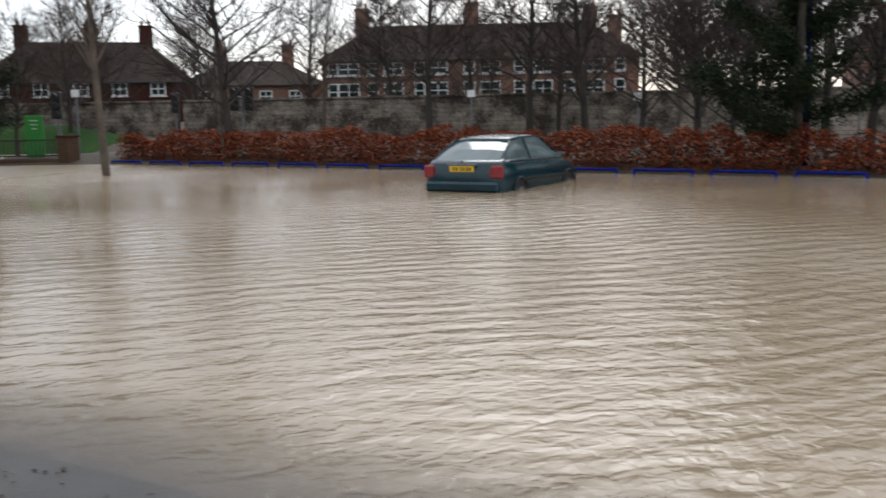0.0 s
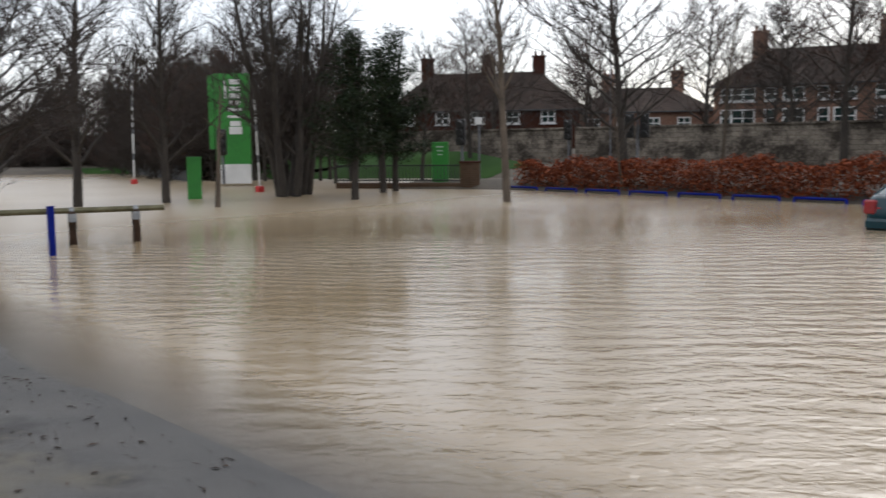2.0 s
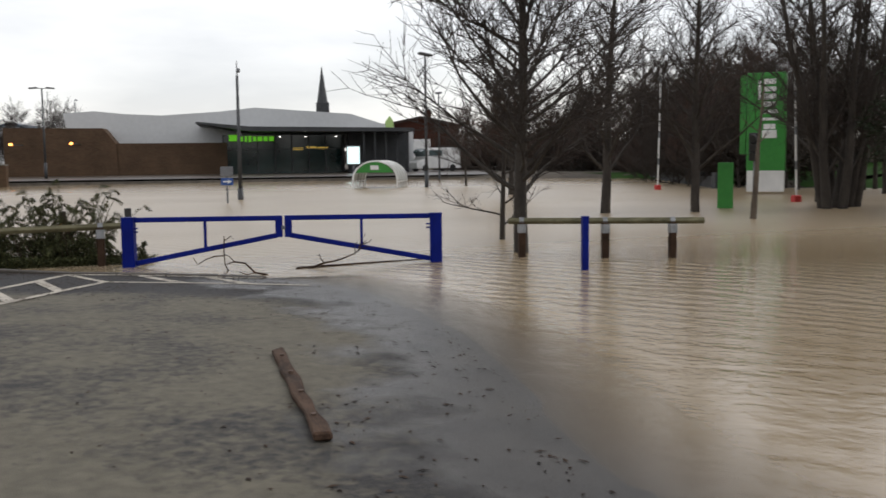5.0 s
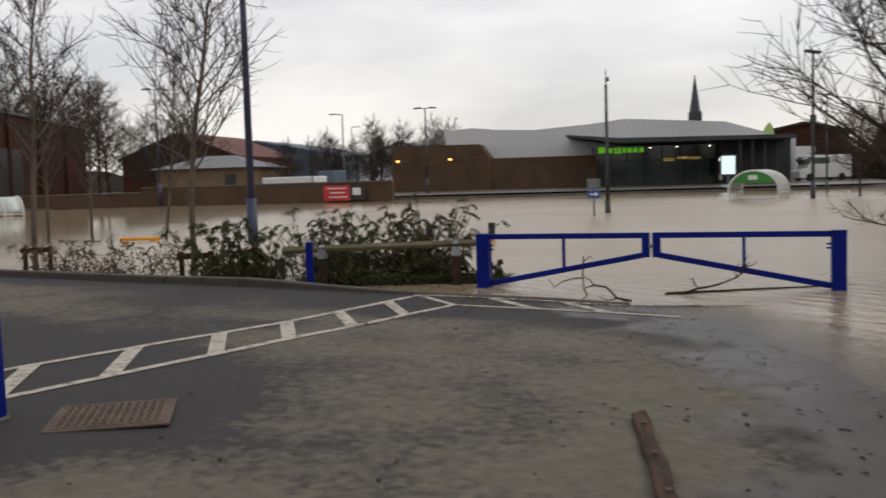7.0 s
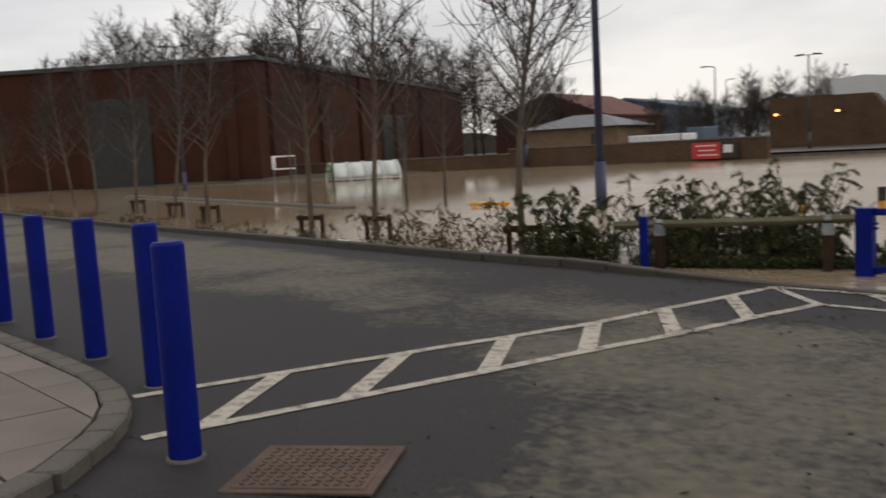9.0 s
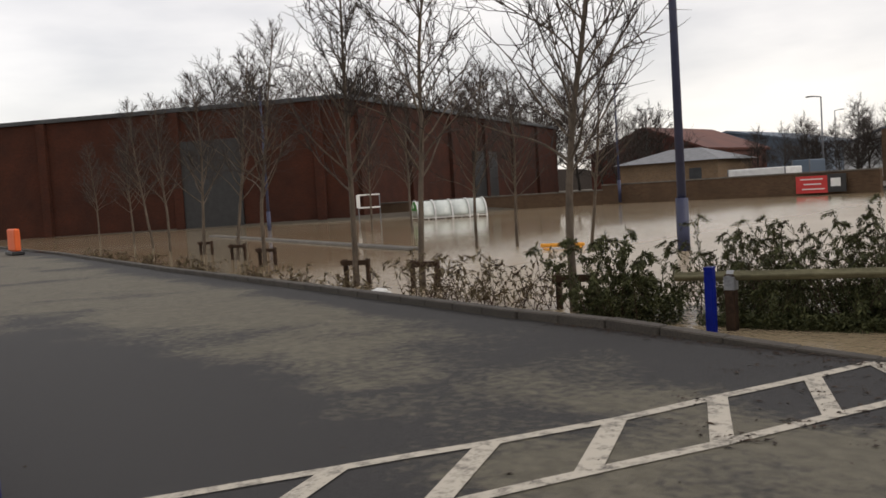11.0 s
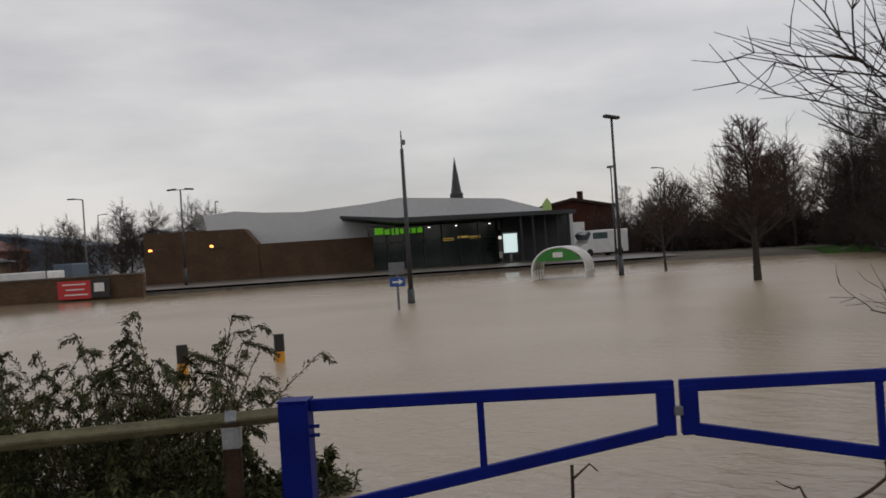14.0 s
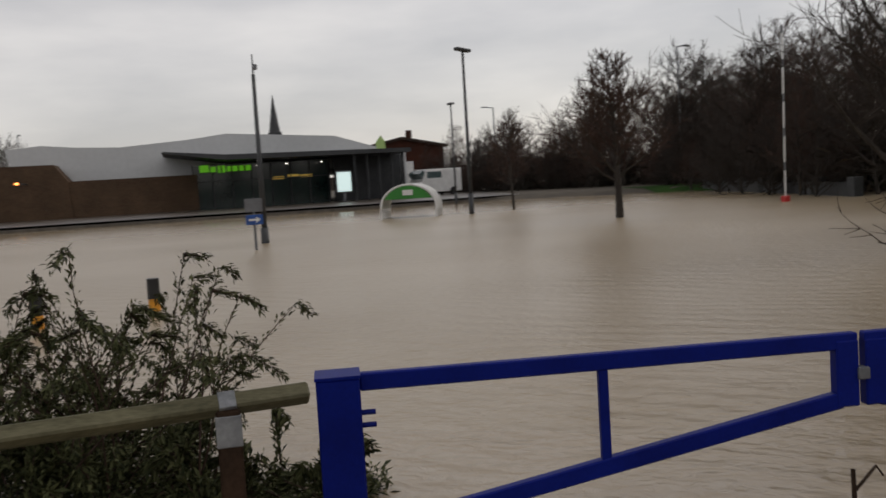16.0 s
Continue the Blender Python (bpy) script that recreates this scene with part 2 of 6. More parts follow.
DEBRIS = leaf_material("sodden_leaves", (0.012, 0.009, 0.007), (0.055, 0.034, 0.022))
REDBRICK = brick_material("dark_red_brick", (0.036, 0.012, 0.007), (0.078, 0.023, 0.012), (0.045, 0.024, 0.018))
HOUSEBRICK = brick_material("house_brick", (0.18, 0.092, 0.060), (0.28, 0.15, 0.10), (0.2, 0.15, 0.12))
BUFFBRICK = brick_material("buff_brick", (0.07, 0.041, 0.024), (0.125, 0.074, 0.044), (0.1, 0.075, 0.05))
STONE = brick_material("stone_wall", (0.055, 0.046, 0.037), (0.30, 0.26, 0.21), (0.07, 0.058, 0.046), 0.5, 0.22, 1.3, 0.42, 0.6)
TILE = brick_material("roof_tiles", (0.034, 0.024, 0.019), (0.065, 0.045, 0.035), (0.02, 0.015, 0.013), 0.3, 0.2)
WHITEROOF = material("white_metal_roof", (0.52, 0.53, 0.53), (0.62, 0.63, 0.63), 0.15, 0.5, fine=3)
DARKMETAL = material("dark_metal", (0.02, 0.022, 0.025), (0.045, 0.048, 0.05), 1.0, 0.5, fine=8)
DARKGLASS = material("dark_glazing", (0.006, 0.014, 0.013), (0.014, 0.034, 0.031), 0.6, 0.08, fine=4)
WHITE = material("white_paint", (0.62, 0.62, 0.6), (0.78, 0.78, 0.76), 2.0, 0.5)
PLASTIC = material("clear_shelter_sheet", (0.48, 0.52, 0.49), (0.62, 0.66, 0.62), 1.2, 0.3, fine=6)
GREEN = material("green_panel", (0.02, 0.17, 0.02), (0.035, 0.24, 0.03), 0.8, 0.45, fine=8)
RED = material("red_panel", (0.42, 0.02, 0.02), (0.55, 0.035, 0.03), 1.0, 0.5)
ORANGE = material("yellow_plastic", (0.62, 0.26, 0.015), (0.75, 0.34, 0.03), 2.0, 0.5)
BLACK = material("black_plastic", (0.01, 0.01, 0.01), (0.022, 0.022, 0.022), 3.0, 0.5)
SIGNBLUE = material("sign_blue", (0.01, 0.06, 0.25), (0.015, 0.08, 0.32), 2.0, 0.4)
TEAL = material("teal_car_paint", (0.001, 0.018, 0.026), (0.002, 0.030, 0.040), 0.8, 0.22, fine=3)
LAMPRED = material("tail_lamp_red", (0.16, 0.006, 0.008), (0.25, 0.012, 0.014), 6.0, 0.25)
YELLOW = material("yellow_plate", (0.7, 0.42, 0.02), (0.8, 0.5, 0.03), 4.0, 0.4)
GLASS = material("car_glass", (0.07, 0.10, 0.10), (0.11, 0.15, 0.15), 0.9, 0.04, fine=3, spec=1.0)
SLATE = material("grey_blue_sheeting", (0.07, 0.10, 0.135), (0.12, 0.155, 0.2), 0.3, 0.6)
ORANGEROOF = material("rust_red_roof", (0.075, 0.02, 0.012), (0.13, 0.036, 0.02), 0.3, 0.7)
GLOW_W = lit_material("lit_poster", (0.75, 0.95, 0.92), 0.75)
GLOW_O = lit_material("orange_lamp", (1.0, 0.33, 0.07), 6.0)
GLOW_H = lit_material("headlamp", (1.0, 0.86, 0.6), 2.5)
GLOW_G = lit_material("lit_green", (0.16, 0.62, 0.02), 0.35)


# ---- building helpers ----
def thing(name, loc=(0, 0, 0), label="", category="", group="", kind="", turn=0.0):
    ob = new(name)
    ob.matrix_basis = pose(*loc, 0, 0, turn)
    return tagged(ob, label, category, group, kind)


def finish(name, me, mat, parent=None, label="", smooth=False):
    me.materials.append(mat)
    if smooth:
        me.shade_smooth()
    ob = new(name, me)
    if parent:
        ob.parent = parent
    return tagged(ob, label)


def part(name, bm, mat, parent=None, label="", smooth=False):
    me = bpy.data.meshes.new(name)
    bm.to_mesh(me)
    bm.free()
    return finish(name, me, mat, parent, label, smooth)


def box(bm, c, s, turn=None, bevel=0.0):
    m = Matrix.Translation(c) @ (turn or Matrix.Identity(4)) @ Matrix.Diagonal((*s, 1))
    made = bmesh.ops.create_cube(bm, size=1, matrix=m)["verts"]
    if bevel:
        edges = list({e for v in made for e in v.link_edges})
        bmesh.ops.bevel(bm, geom=edges, offset=bevel, segments=1, affect="EDGES")
    return bm


def boxed(c, s, turn=None, bevel=0.0):
    return box(bmesh.new(), c, s, turn, bevel)


def beam(bm, p, q, w, h, bevel=0.006):
    p, q = Vector(p), Vector(q)
    d = q - p
    turn = d.to_track_quat("X", "Z").to_matrix().to_4x4()
    return box(bm, (p + q) / 2, (d.length, w, h), turn, bevel)


def tube(bm, p, q, r, r2=None, seg=12):
    p, q = Vector(p), Vector(q)
    d = q - p
    m = Matrix.Translation((p + q) / 2) @ d.to_track_quat("Z", "Y").to_matrix().to_4x4()
    bmesh.ops.create_cone(bm, cap_ends=True, segments=seg, radius1=r, radius2=r if r2 is None else r2, depth=d.length, matrix=m)
    return bm


def prism(outline, y0, y1):
    """A profile in x and z, pulled along y."""
    bm = bmesh.new()
    a = [bm.verts.new((x, y0, z)) for x, z in outline]
    b = [bm.verts.new((x, y1, z)) for x, z in outline]
    bm.faces.new(a)
    bm.faces.new(b[::-1])
    for i in range(len(a)):
        j = (i + 1) % len(a)
        bm.faces.new((a[j], a[i], b[i], b[j]))
    bmesh.ops.recalc_face_normals(bm, faces=bm.faces)
    return bm


def raw(name, verts, faces, mat, parent=None, label="", smooth=False):
    me = bpy.data.meshes.new(name)
    me.from_pydata(verts, [], faces)
    return finish(name, me, mat, parent, label, smooth)


# ---- ground, road and water ----
SHORE = [(3.3, -30), (3.48, -3.2), (3.6, -2.2), (3.55, -1.0), (3.52, 0), (3.5, 1.1), (3.43, 2.2), (3.52, 3.7), (3.56, 4.9), (3.45, 6.2), (3.2, 7.6), (2.92, 8.5), (2.4, 9.3), (2.0, 9.86)]
KERBLINE = [(2.0, 9.86), (1.34, 10.05), (0.7, 10.17), (0.0, 10.25), (-0.7, 10.31), (-1.4, 10.4), (-2.2, 10.53), (-3.0, 10.72), (-4.2, 11.06), (-6.3, 11.85), (-9.2, 12.95), (-16.5, 15.6), (-30, 20.9), (-60, 31.5)]
FLOOD = [(21.6, -50), (22.4, -5), (24.0, 14.4), (24.3, 18.6), (21.9, 24.2), (30, 22), (32.5, 30), (25, 37), (28, 58), (20, 65), (12, 67.5), (-7, 67.5), (-18, 67.2), (-23, 64),
         (-36, 66), (-46.5, 52.6), (-66, 44), (-90, 33), (-90, -50)]


def far_from(poly, x, y, closed=False):
    best = np.full(x.shape, 1e9)
    n = len(poly)
    for i in range(n if closed else n - 1):
        (ax, ay), (bx, by) = poly[i], poly[(i + 1) % n]
        k = np.clip(((x - ax) * (bx - ax) + (y - ay) * (by - ay)) / ((bx - ax) ** 2 + (by - ay) ** 2), 0, 1)
        best = np.minimum(best, np.hypot(x - ax - k * (bx - ax), y - ay - k * (by - ay)))
    return best


def inside(poly, x, y):
    r = np.zeros(x.shape, bool)
    for i in range(len(poly)):
        (ax, ay), (bx, by) = poly[i], poly[i - 1]
        hit = ((ay > y) != (by > y)) & (x < (bx - ax) * (y - ay) / (by - ay + 1e-12) + ax)
        r ^= hit
    return r


kx, ky = np.array(KERBLINE[::-1]).T
sy, sx = np.array(SHORE)[:, 1], np.array(SHORE)[:, 0]


def road_z(x, y):
    x, y = np.asarray(x, float), np.asarray(y, float)
    d = far_from(SHORE, x, y) * np.where(x < np.interp(y, sy, sx), 1, -1)
    crown = -np.logaddexp(-140 * 0.178, -140 * (0.006 + 0.036 * np.maximum(d, 0))) / 140
    z = np.where(d > 0, crown, 0.05 * d)
    return np.maximum(z, -0.35)


def grid_sheet(name, xs, ys, height, mat, keep=None, warp=None):
    X, Y = np.meshgrid(xs, ys)
    Y = warp(X, Y) if warp else Y
    Z = height(X, Y)
    nx = len(xs)
    verts = np.stack([X, Y, Z], -1).reshape(-1, 3)
    i, j = np.meshgrid(np.arange(nx - 1), np.arange(len(ys) - 1))
    a = (j * nx + i).ravel()
    faces = np.stack([a, a + 1, a + 1 + nx, a + nx], 1)
    if keep is not None:
        mid = verts[faces].mean(1)
        faces = faces[keep(mid[:, 0], mid[:, 1])]
    return raw(name, verts.tolist(), faces.tolist(), mat, smooth=True)


def land(x, y):
    sd = far_from(FLOOD, x, y, True) * np.where(inside(FLOOD, x, y), -1, 1)
    z = np.clip(0.25 * sd, -0.6, 0.28)
    z = z + np.where((x > 25) & (y > 18), np.clip((x - 30) * 0.05, 0, 0.9), 0)
    dry = (x < 5) & (x > -62) & (y < np.interp(x, kx, ky) + 1.2) & (y > -30)
    return np.where(dry, -0.45, z)


ax_x = np.concatenate([[-2500, -900, -400, -180], np.arange(-110, 80.1, 1.25), [160, 400, 900, 2500]])
ax_y = np.concatenate([[-2500, -900, -300, -100], np.arange(-50, 110.1, 1.25), [200, 400, 900, 2500]])
ground = tagged(grid_sheet("ground", ax_x, ax_y, land, MUD), "dark wet earth and paving round the flood", "ground", kind="structure")
road = tagged(grid_sheet("road", np.concatenate([np.arange(-62, -8, 0.6), np.arange(-8, 6.01, 0.14)]), np.linspace(0, 1, 241), road_z, ASPHALT,
              warp=lambda x, v: -30 + (np.interp(x, kx, ky) + 30.02) * v), "dark asphalt road with drying pale silt", "road", kind="structure")


def road_field(name, field):
    co = np.empty(len(road.data.vertices) * 3)
    road.data.vertices.foreach_get("co", co)
    x, y = co.reshape(-1, 3)[:, 0], co.reshape(-1, 3)[:, 1]
    road.data.attributes.new(name, "FLOAT", "POINT").data.foreach_set("value", field(x, y).astype(np.float32))


def shore_run(x, y):
    return far_from(SHORE, x, y) * np.where(x < np.interp(y, sy, sx), 1, -1)


road_field("wet", lambda x, y: np.clip(0.85 - 0.42 * shore_run(x, y), 0, 0.9))
# Drying silt lies over most of the road; traffic-dark asphalt stays bare by the bollards, round the cover and along the kerb.
def silt_cover(x, y):
    ax_, ay_ = (x + 5.0) * 0.95 - (y - 6.6) * 0.33, (x + 5.0) * 0.33 + (y - 6.6) * 0.95
    lobe = np.exp(-((ax_ / 4.2) ** 2 + (ay_ / 1.25) ** 2)) + 0.8 * np.exp(-(((x + 1.6) / 1.1) ** 2 + ((y - 4.0) / 0.8) ** 2))
    hatch = 0.75 * np.exp(-(((x - 0.7) / 1.5) ** 2 + ((y - 9.3) / 0.75) ** 2))
    verge = 0.46 * np.exp(-((np.interp(x, kx, ky) - y) / (0.75 + 0.9 * np.clip((x + 7) / 4, 0, 1))) ** 2)
    margin = np.clip(1 - shore_run(x, y) / 1.5, 0, 1.6)
    return 0.58 - 0.75 * lobe - 0.45 * hatch - verge - 0.4 * margin


road_field("silt", silt_cover)
wx = np.concatenate([[-130, -90, -70, -55, -45, -36, -30, -25, -20, -16, -12, -8, -6.5, -5, -4, -3, -2, -1, 0, 1], np.arange(1.6, 5.6, 0.12), [7, 9, 12, 16, 20, 30, 60, 90]])
wy = np.concatenate([[-60, -30], np.arange(-16, 18.4, 0.3), [20, 23, 27, 32, 38, 44, 50, 56, 62, 68, 75]])
water = tagged(grid_sheet("water", wx, wy, lambda x, y: 0 * x, WATER), "muddy brown flood water with fine ripples", "water", kind="structure")
co = np.empty(len(water.data.vertices) * 3)
water.data.vertices.foreach_get("co", co)
wvx, wvy = co.reshape(-1, 3)[:, 0], co.reshape(-1, 3)[:, 1]
depth = np.where((wvy > -17) & (wvy < np.interp(wvx, kx, ky) - 0.03) & (wvx > 0.9), -road_z(wvx, wvy), 0.3)
water.data.attributes.new("depth", "FLOAT", "POINT").data.foreach_set("value", depth.astype(np.float32))
# The car park behind the gate lies sheltered; the open water to the east is ruffled.
shelter = np.clip((wvy - 6 - 0.25 * np.maximum(wvx, 0)) / 6, 0, 1)
calm_west = np.clip((-8 - wvx) / 9, 0, 1)
bed = np.exp(-(((wvx + 1.8) / 2.6) ** 2 + ((wvy - 11.5) / 1.6) ** 2))
lee = np.exp(-(((wvx - 8) / 6) ** 2 + ((wvy - 8) / 6) ** 2))
far_calm = np.clip((wvy - 46) / 14, 0, 1)
ripple = (1.2 - 0.55 * lee) * (1 - shelter) + shelter * (1.1 - 1.02 * calm_west) * (1 - 0.7 * far_calm) * (1 - 0.8 * bed)
breeze = np.clip(0.13 + 0.17 * shelter * (1 - calm_west) * (1 - far_calm) - 0.05 * lee - 0.04 * calm_west - 0.2 * bed, 0.05, 0.4)
for name, field in (("ripple", ripple), ("breeze", breeze)):
    water.data.attributes.new(name, "FLOAT", "POINT").data.foreach_set("value", field.astype(np.float32))


def along(poly, s):
    pts = [Vector((x, y, 0)) for x, y in poly]
    for a, b in zip(pts, pts[1:]):
        d = (b - a).length
        if s <= d:
            return a + (b - a) * (s / d), (b - a).normalized()
        s -= d
    return pts[-1], (pts[-1] - pts[-2]).normalized()


# ---- bare trees ----
def tubes(paths, sides):
    """Tapered tubes round paths of (point, radius)."""
    verts, faces = [], []
    for path in paths:
        base = len(verts)
        for k, (p, r) in enumerate(path):
            d = (path[min(k + 1, len(path) - 1)][0] - path[max(k - 1, 0)][0]).normalized()
            u = d.cross(Vector((0.31, 0.95, 0.12))).normalized()
            v = d.cross(u)
            for s in range(sides):
                a = 2 * math.pi * s / sides
                verts.append(p + (u * math.cos(a) + v * math.sin(a)) * r)
        for k in range(len(path) - 1):
            for s in range(sides):
                a, b = base + k * sides + s, base + k * sides + (s + 1) % sides
                faces.append((a, b, b + sides, a + sides))
    return [tuple(v) for v in verts], faces


def grow(rng, p, d, length, r, r_end, steps, wander, lift):
    path, p, d = [(p.copy(), r)], p.copy(), d.normalized()
    for k in range(steps):
        d = (d + Vector((rng.gauss(0, wander), rng.gauss(0, wander), rng.gauss(0, wander) + lift))).normalized()
        p = p + d * (length / steps)
        path.append((p.copy(), r + (r_end - r) * (k + 1) / steps))
    return path


def bare_tree(name, h, r, seed, label, bark=BARK, twig=TWIG, first=0.25, reach=0.4, limbs=20, sub=6, twigs=4, stems=1, rise=0.5, loc=(0, 0, 0), group="", fat=1.0):
    rng = random.Random(seed)
    tree = thing(name, loc, label, "tree", group)
    leaders, arms, fine = [], [], []
    for s in range(stems):
        a = 6.283 * s / stems + rng.random()
        lean = 0.0 if stems == 1 else 0.10
        top = grow(rng, Vector((math.cos(a), math.sin(a), 0)) * (0.22 * (stems > 1)) + Vector((0, 0, -0.6)), Vector((math.cos(a) * lean, math.sin(a) * lean, 1)),
                   (h + 0.6) * rng.uniform(0.85, 1), r, 0.012, 12, 0.035, 0.03)
        leaders.append(top)
        for k in range(limbs // stems):
            f = first + (0.97 - first) * (k + rng.random()) / (limbs // stems)
            i = min(int(f * 12), 11)
            q = top[i][0].lerp(top[i + 1][0], f * 12 - i)
            b = k * 2.4 + rng.random()
            long_ = h * reach * (1 - 0.75 * (f - first) / (1 - first)) * rng.uniform(0.7, 1.1)
            arm = grow(rng, q, Vector((math.cos(b), math.sin(b), rise + 0.5 * f)), long_, max(top[i][1] * 0.42, 0.010), 0.006, 6, 0.11, 0.04)
            arms.append(arm)
            for m in range(sub):
                g = rng.uniform(0.2, 1)
                j = min(int(g * 6), 5)
                w = arm[j][0].lerp(arm[j + 1][0], g * 6 - j)
                ad = (arm[j + 1][0] - arm[j][0]).normalized()
                side = Vector((rng.gauss(0, 1), rng.gauss(0, 1), rng.gauss(0.35, 0.6)))
                spray = grow(rng, w, ad * 0.9 + side * 0.75, long_ * rng.uniform(0.28, 0.5), 0.0075 * fat, 0.003 * fat, 4, 0.14, 0.05)
                fine.append(spray)
                for o in range(twigs):
                    z = spray[rng.randint(1, 4)][0]
                    td = (spray[-1][0] - spray[0][0]).normalized() + Vector((rng.gauss(0, 0.7), rng.gauss(0, 0.7), rng.gauss(0.2, 0.6)))
                    fine.append(grow(rng, z, td, long_ * rng.uniform(0.12, 0.26), 0.0045 * fat, 0.002 * fat, 2, 0.12, 0.05))
    raw("trunk", *tubes(leaders, 8), bark, tree, smooth=True)
    raw("branchwork", *tubes(arms, 5), bark, tree, smooth=True)
    raw("crown", *tubes(fine, 3), twig, tree)
    return tree


def leaves(points, size, rng, long_=2.0, droop=0.0, ways=None):
    """Small pointed leaves, folded along the midrib, at the points; with ways, each leaf leans along its own."""
    verts, faces = [], []
    for k, p in enumerate(points):
        a, t = rng.uniform(0, 6.283), rng.uniform(-0.7, 0.9) - droop
        d = Vector((math.cos(a) * math.cos(t), math.sin(a) * math.cos(t), math.sin(t)))
        if ways and k < len(ways):
            d = (d * 0.75 + ways[k]).normalized()
        s = size * rng.uniform(0.6, 1.3)
        side = d.cross(Vector((rng.gauss(0, 0.4), rng.gauss(0, 0.4), 1))).normalized() * s * 0.5
        up = side.cross(d).normalized() * s * 0.14
        b = len(verts)
        q = Vector(p)
        tip = q + d * s * long_ - Vector((0, 0, 0.10 * s * long_))
        verts += [tuple(q), tuple(q + d * s * long_ * 0.5 + side + up), tuple(tip), tuple(q + d * s * long_ * 0.5 - side + up)]
        faces += [(b, b + 1, b + 2), (b, b + 2, b + 3)]
    return verts, faces


# ---- gate, rails and posts ----
def swing_gate():
    a, b = Vector((0.153, 11.69, 0)), Vector((4.45, 11.1, 0))
    u = (b - a).normalized()
    turn = Matrix.Rotation(math.atan2(u.y, u.x), 4, "Z")
    gate = thing("swing_gate", a, "blue painted steel double swing gate standing in flood water", "gate")
    gap = (b - a).length
    for x in (0, gap):
        p = turn @ Vector((x, 0, 0))
        post = part("gate_post", boxed(p + Vector((0, 0, 0.10)), (0.17, 0.17, 1.19), turn, 0.008), BLUE, gate)
        cap = boxed(p + Vector((0, 0, 0.70)), (0.178, 0.178, 0.012), turn)
        part("post_cap", cap, BLUE, post)
        s = 1 if x == 0 else -1
        hinge = bmesh.new()
        for z in (0.55, 0.50):
            tube(hinge, p + turn @ Vector((s * 0.05, -0.04, z)), p + turn @ Vector((s * 0.14, -0.04, z)), 0.011, seg=8)
        part("hinge_bolt", hinge, BLUE, post)
    for s, x0 in ((1, 0.085), (-1, gap - 0.085)):
        leaf = part("leaf_frame", beam(bmesh.new(), turn @ Vector((x0, 0, 0.665)), turn @ Vector((x0 + s * (gap / 2 - 0.10), 0, 0.665)), 0.05, 0.07), BLUE, gate)
        end = x0 + s * (gap / 2 - 0.17)
        part("diagonal_bar", beam(bmesh.new(), turn @ Vector((x0, 0, 0.05)), turn @ Vector((end, 0, 0.42)), 0.05, 0.07), BLUE, leaf)
        part("upright", boxed(turn @ Vector((x0 + s * 0.98, 0, 0.43)), (0.04, 0.035, 0.41), turn, 0.004), BLUE, leaf)
        part("end_bracket", boxed(turn @ Vector((end + s * 0.02, 0, 0.53)), (0.10, 0.06, 0.28), turn, 0.006), BLUE, leaf)
    part("latch", boxed(turn @ Vector((gap / 2, -0.02, 0.53)), (0.05, 0.05, 0.05), turn, 0.004), GREYPOLE, gate, "grey steel latch")


swing_gate()


def timber_rail(label, posts, ends, top, sag=0.0):
    a, b = Vector((*ends[0], top - 0.06 - sag)), Vector((*ends[1], top - 0.06))
    rail = thing("timber_rail", (a + b) / 2, label, "rail", "timber knee rails")
    c = (a + b) / 2
    along_rail = (b - a).to_track_quat("X", "Z").to_matrix().to_4x4() @ Matrix.Rotation(radians(45), 4, "X")
    part("rail_beam", boxed((0, 0, 0), ((b - a).length, 0.075, 0.075), along_rail, 0.010), TIMBER, rail, "mossy weathered timber beam")
    for x, y in posts:
        p = part("post", boxed(Vector((x, y, top / 2 - 0.33)) - c, (0.10, 0.10, top + 0.5), None, 0.01), WETWOOD, rail, "wet brown timber post")
        strap = bmesh.new()
        d = (b - a).normalized()
        turn = d.to_track_quat("X", "Z").to_matrix().to_4x4()
        at = a + d * (Vector((x, y, 0)) - Vector((a.x, a.y, 0))).dot(d)
        box(strap, at - c, (0.07, 0.081, 0.081), turn @ Matrix.Rotation(radians(45), 4, "X"), 0.003)
        box(strap, Vector((x, y, top - 0.17)) - c, (0.106, 0.106, 0.13), None, 0.003)
        part("strap", strap, STRAP, p, "pale steel strap")
    return rail


timber_rail("mossy timber knee rail along the planted bed", [(-2.12, 11.86), (-0.27, 12.0)], [(-2.68, 11.82), (0.07, 12.03)], 0.63, 0.05)
timber_rail("weathered timber knee rail standing in flood water", [(5.79, 11.3), (6.93, 10.85), (7.87, 10.6)], [(5.6, 11.36), (8.3, 10.46)], 0.60)


def slim_post(x, y, z0, z1, w):
    p = thing("blue_post", (x, y, z0), "slim blue painted steel post", "post", "slim blue posts")
    part("shaft", boxed((0, 0, (z1 - z0) / 2), (w, w, z1 - z0), None, 0.006), BLUE, p)
    part("cap", boxed((0, 0, z1 - z0), (w + 0.008, w + 0.008, 0.012), None, 0.002), BLUE, p)


slim_post(-2.2, 11.55, -0.35, 0.64, 0.085)
slim_post(6.13, 9.5, -0.4, 0.70, 0.085)


def bollard():
    b = thing("bollard", (0, 0, 0), "blue painted steel bollard set in the pavement edge", "bollard", "bollards by the pavement")
    body = bmesh.new()
    tube(body, (0, 0, -0.1), (0, 0, 0.985), 0.075, seg=28)
    tube(body, (0, 0, 0.985), (0, 0, 1.0), 0.075, 0.064, seg=28)
    part("shaft", body, BLUE, b)
    part("collar", tube(bmesh.new(), (0, 0, -0.05), (0, 0, 0.012), 0.10, 0.09, seg=20), KERB, b, "chipped mortar collar")
    return b


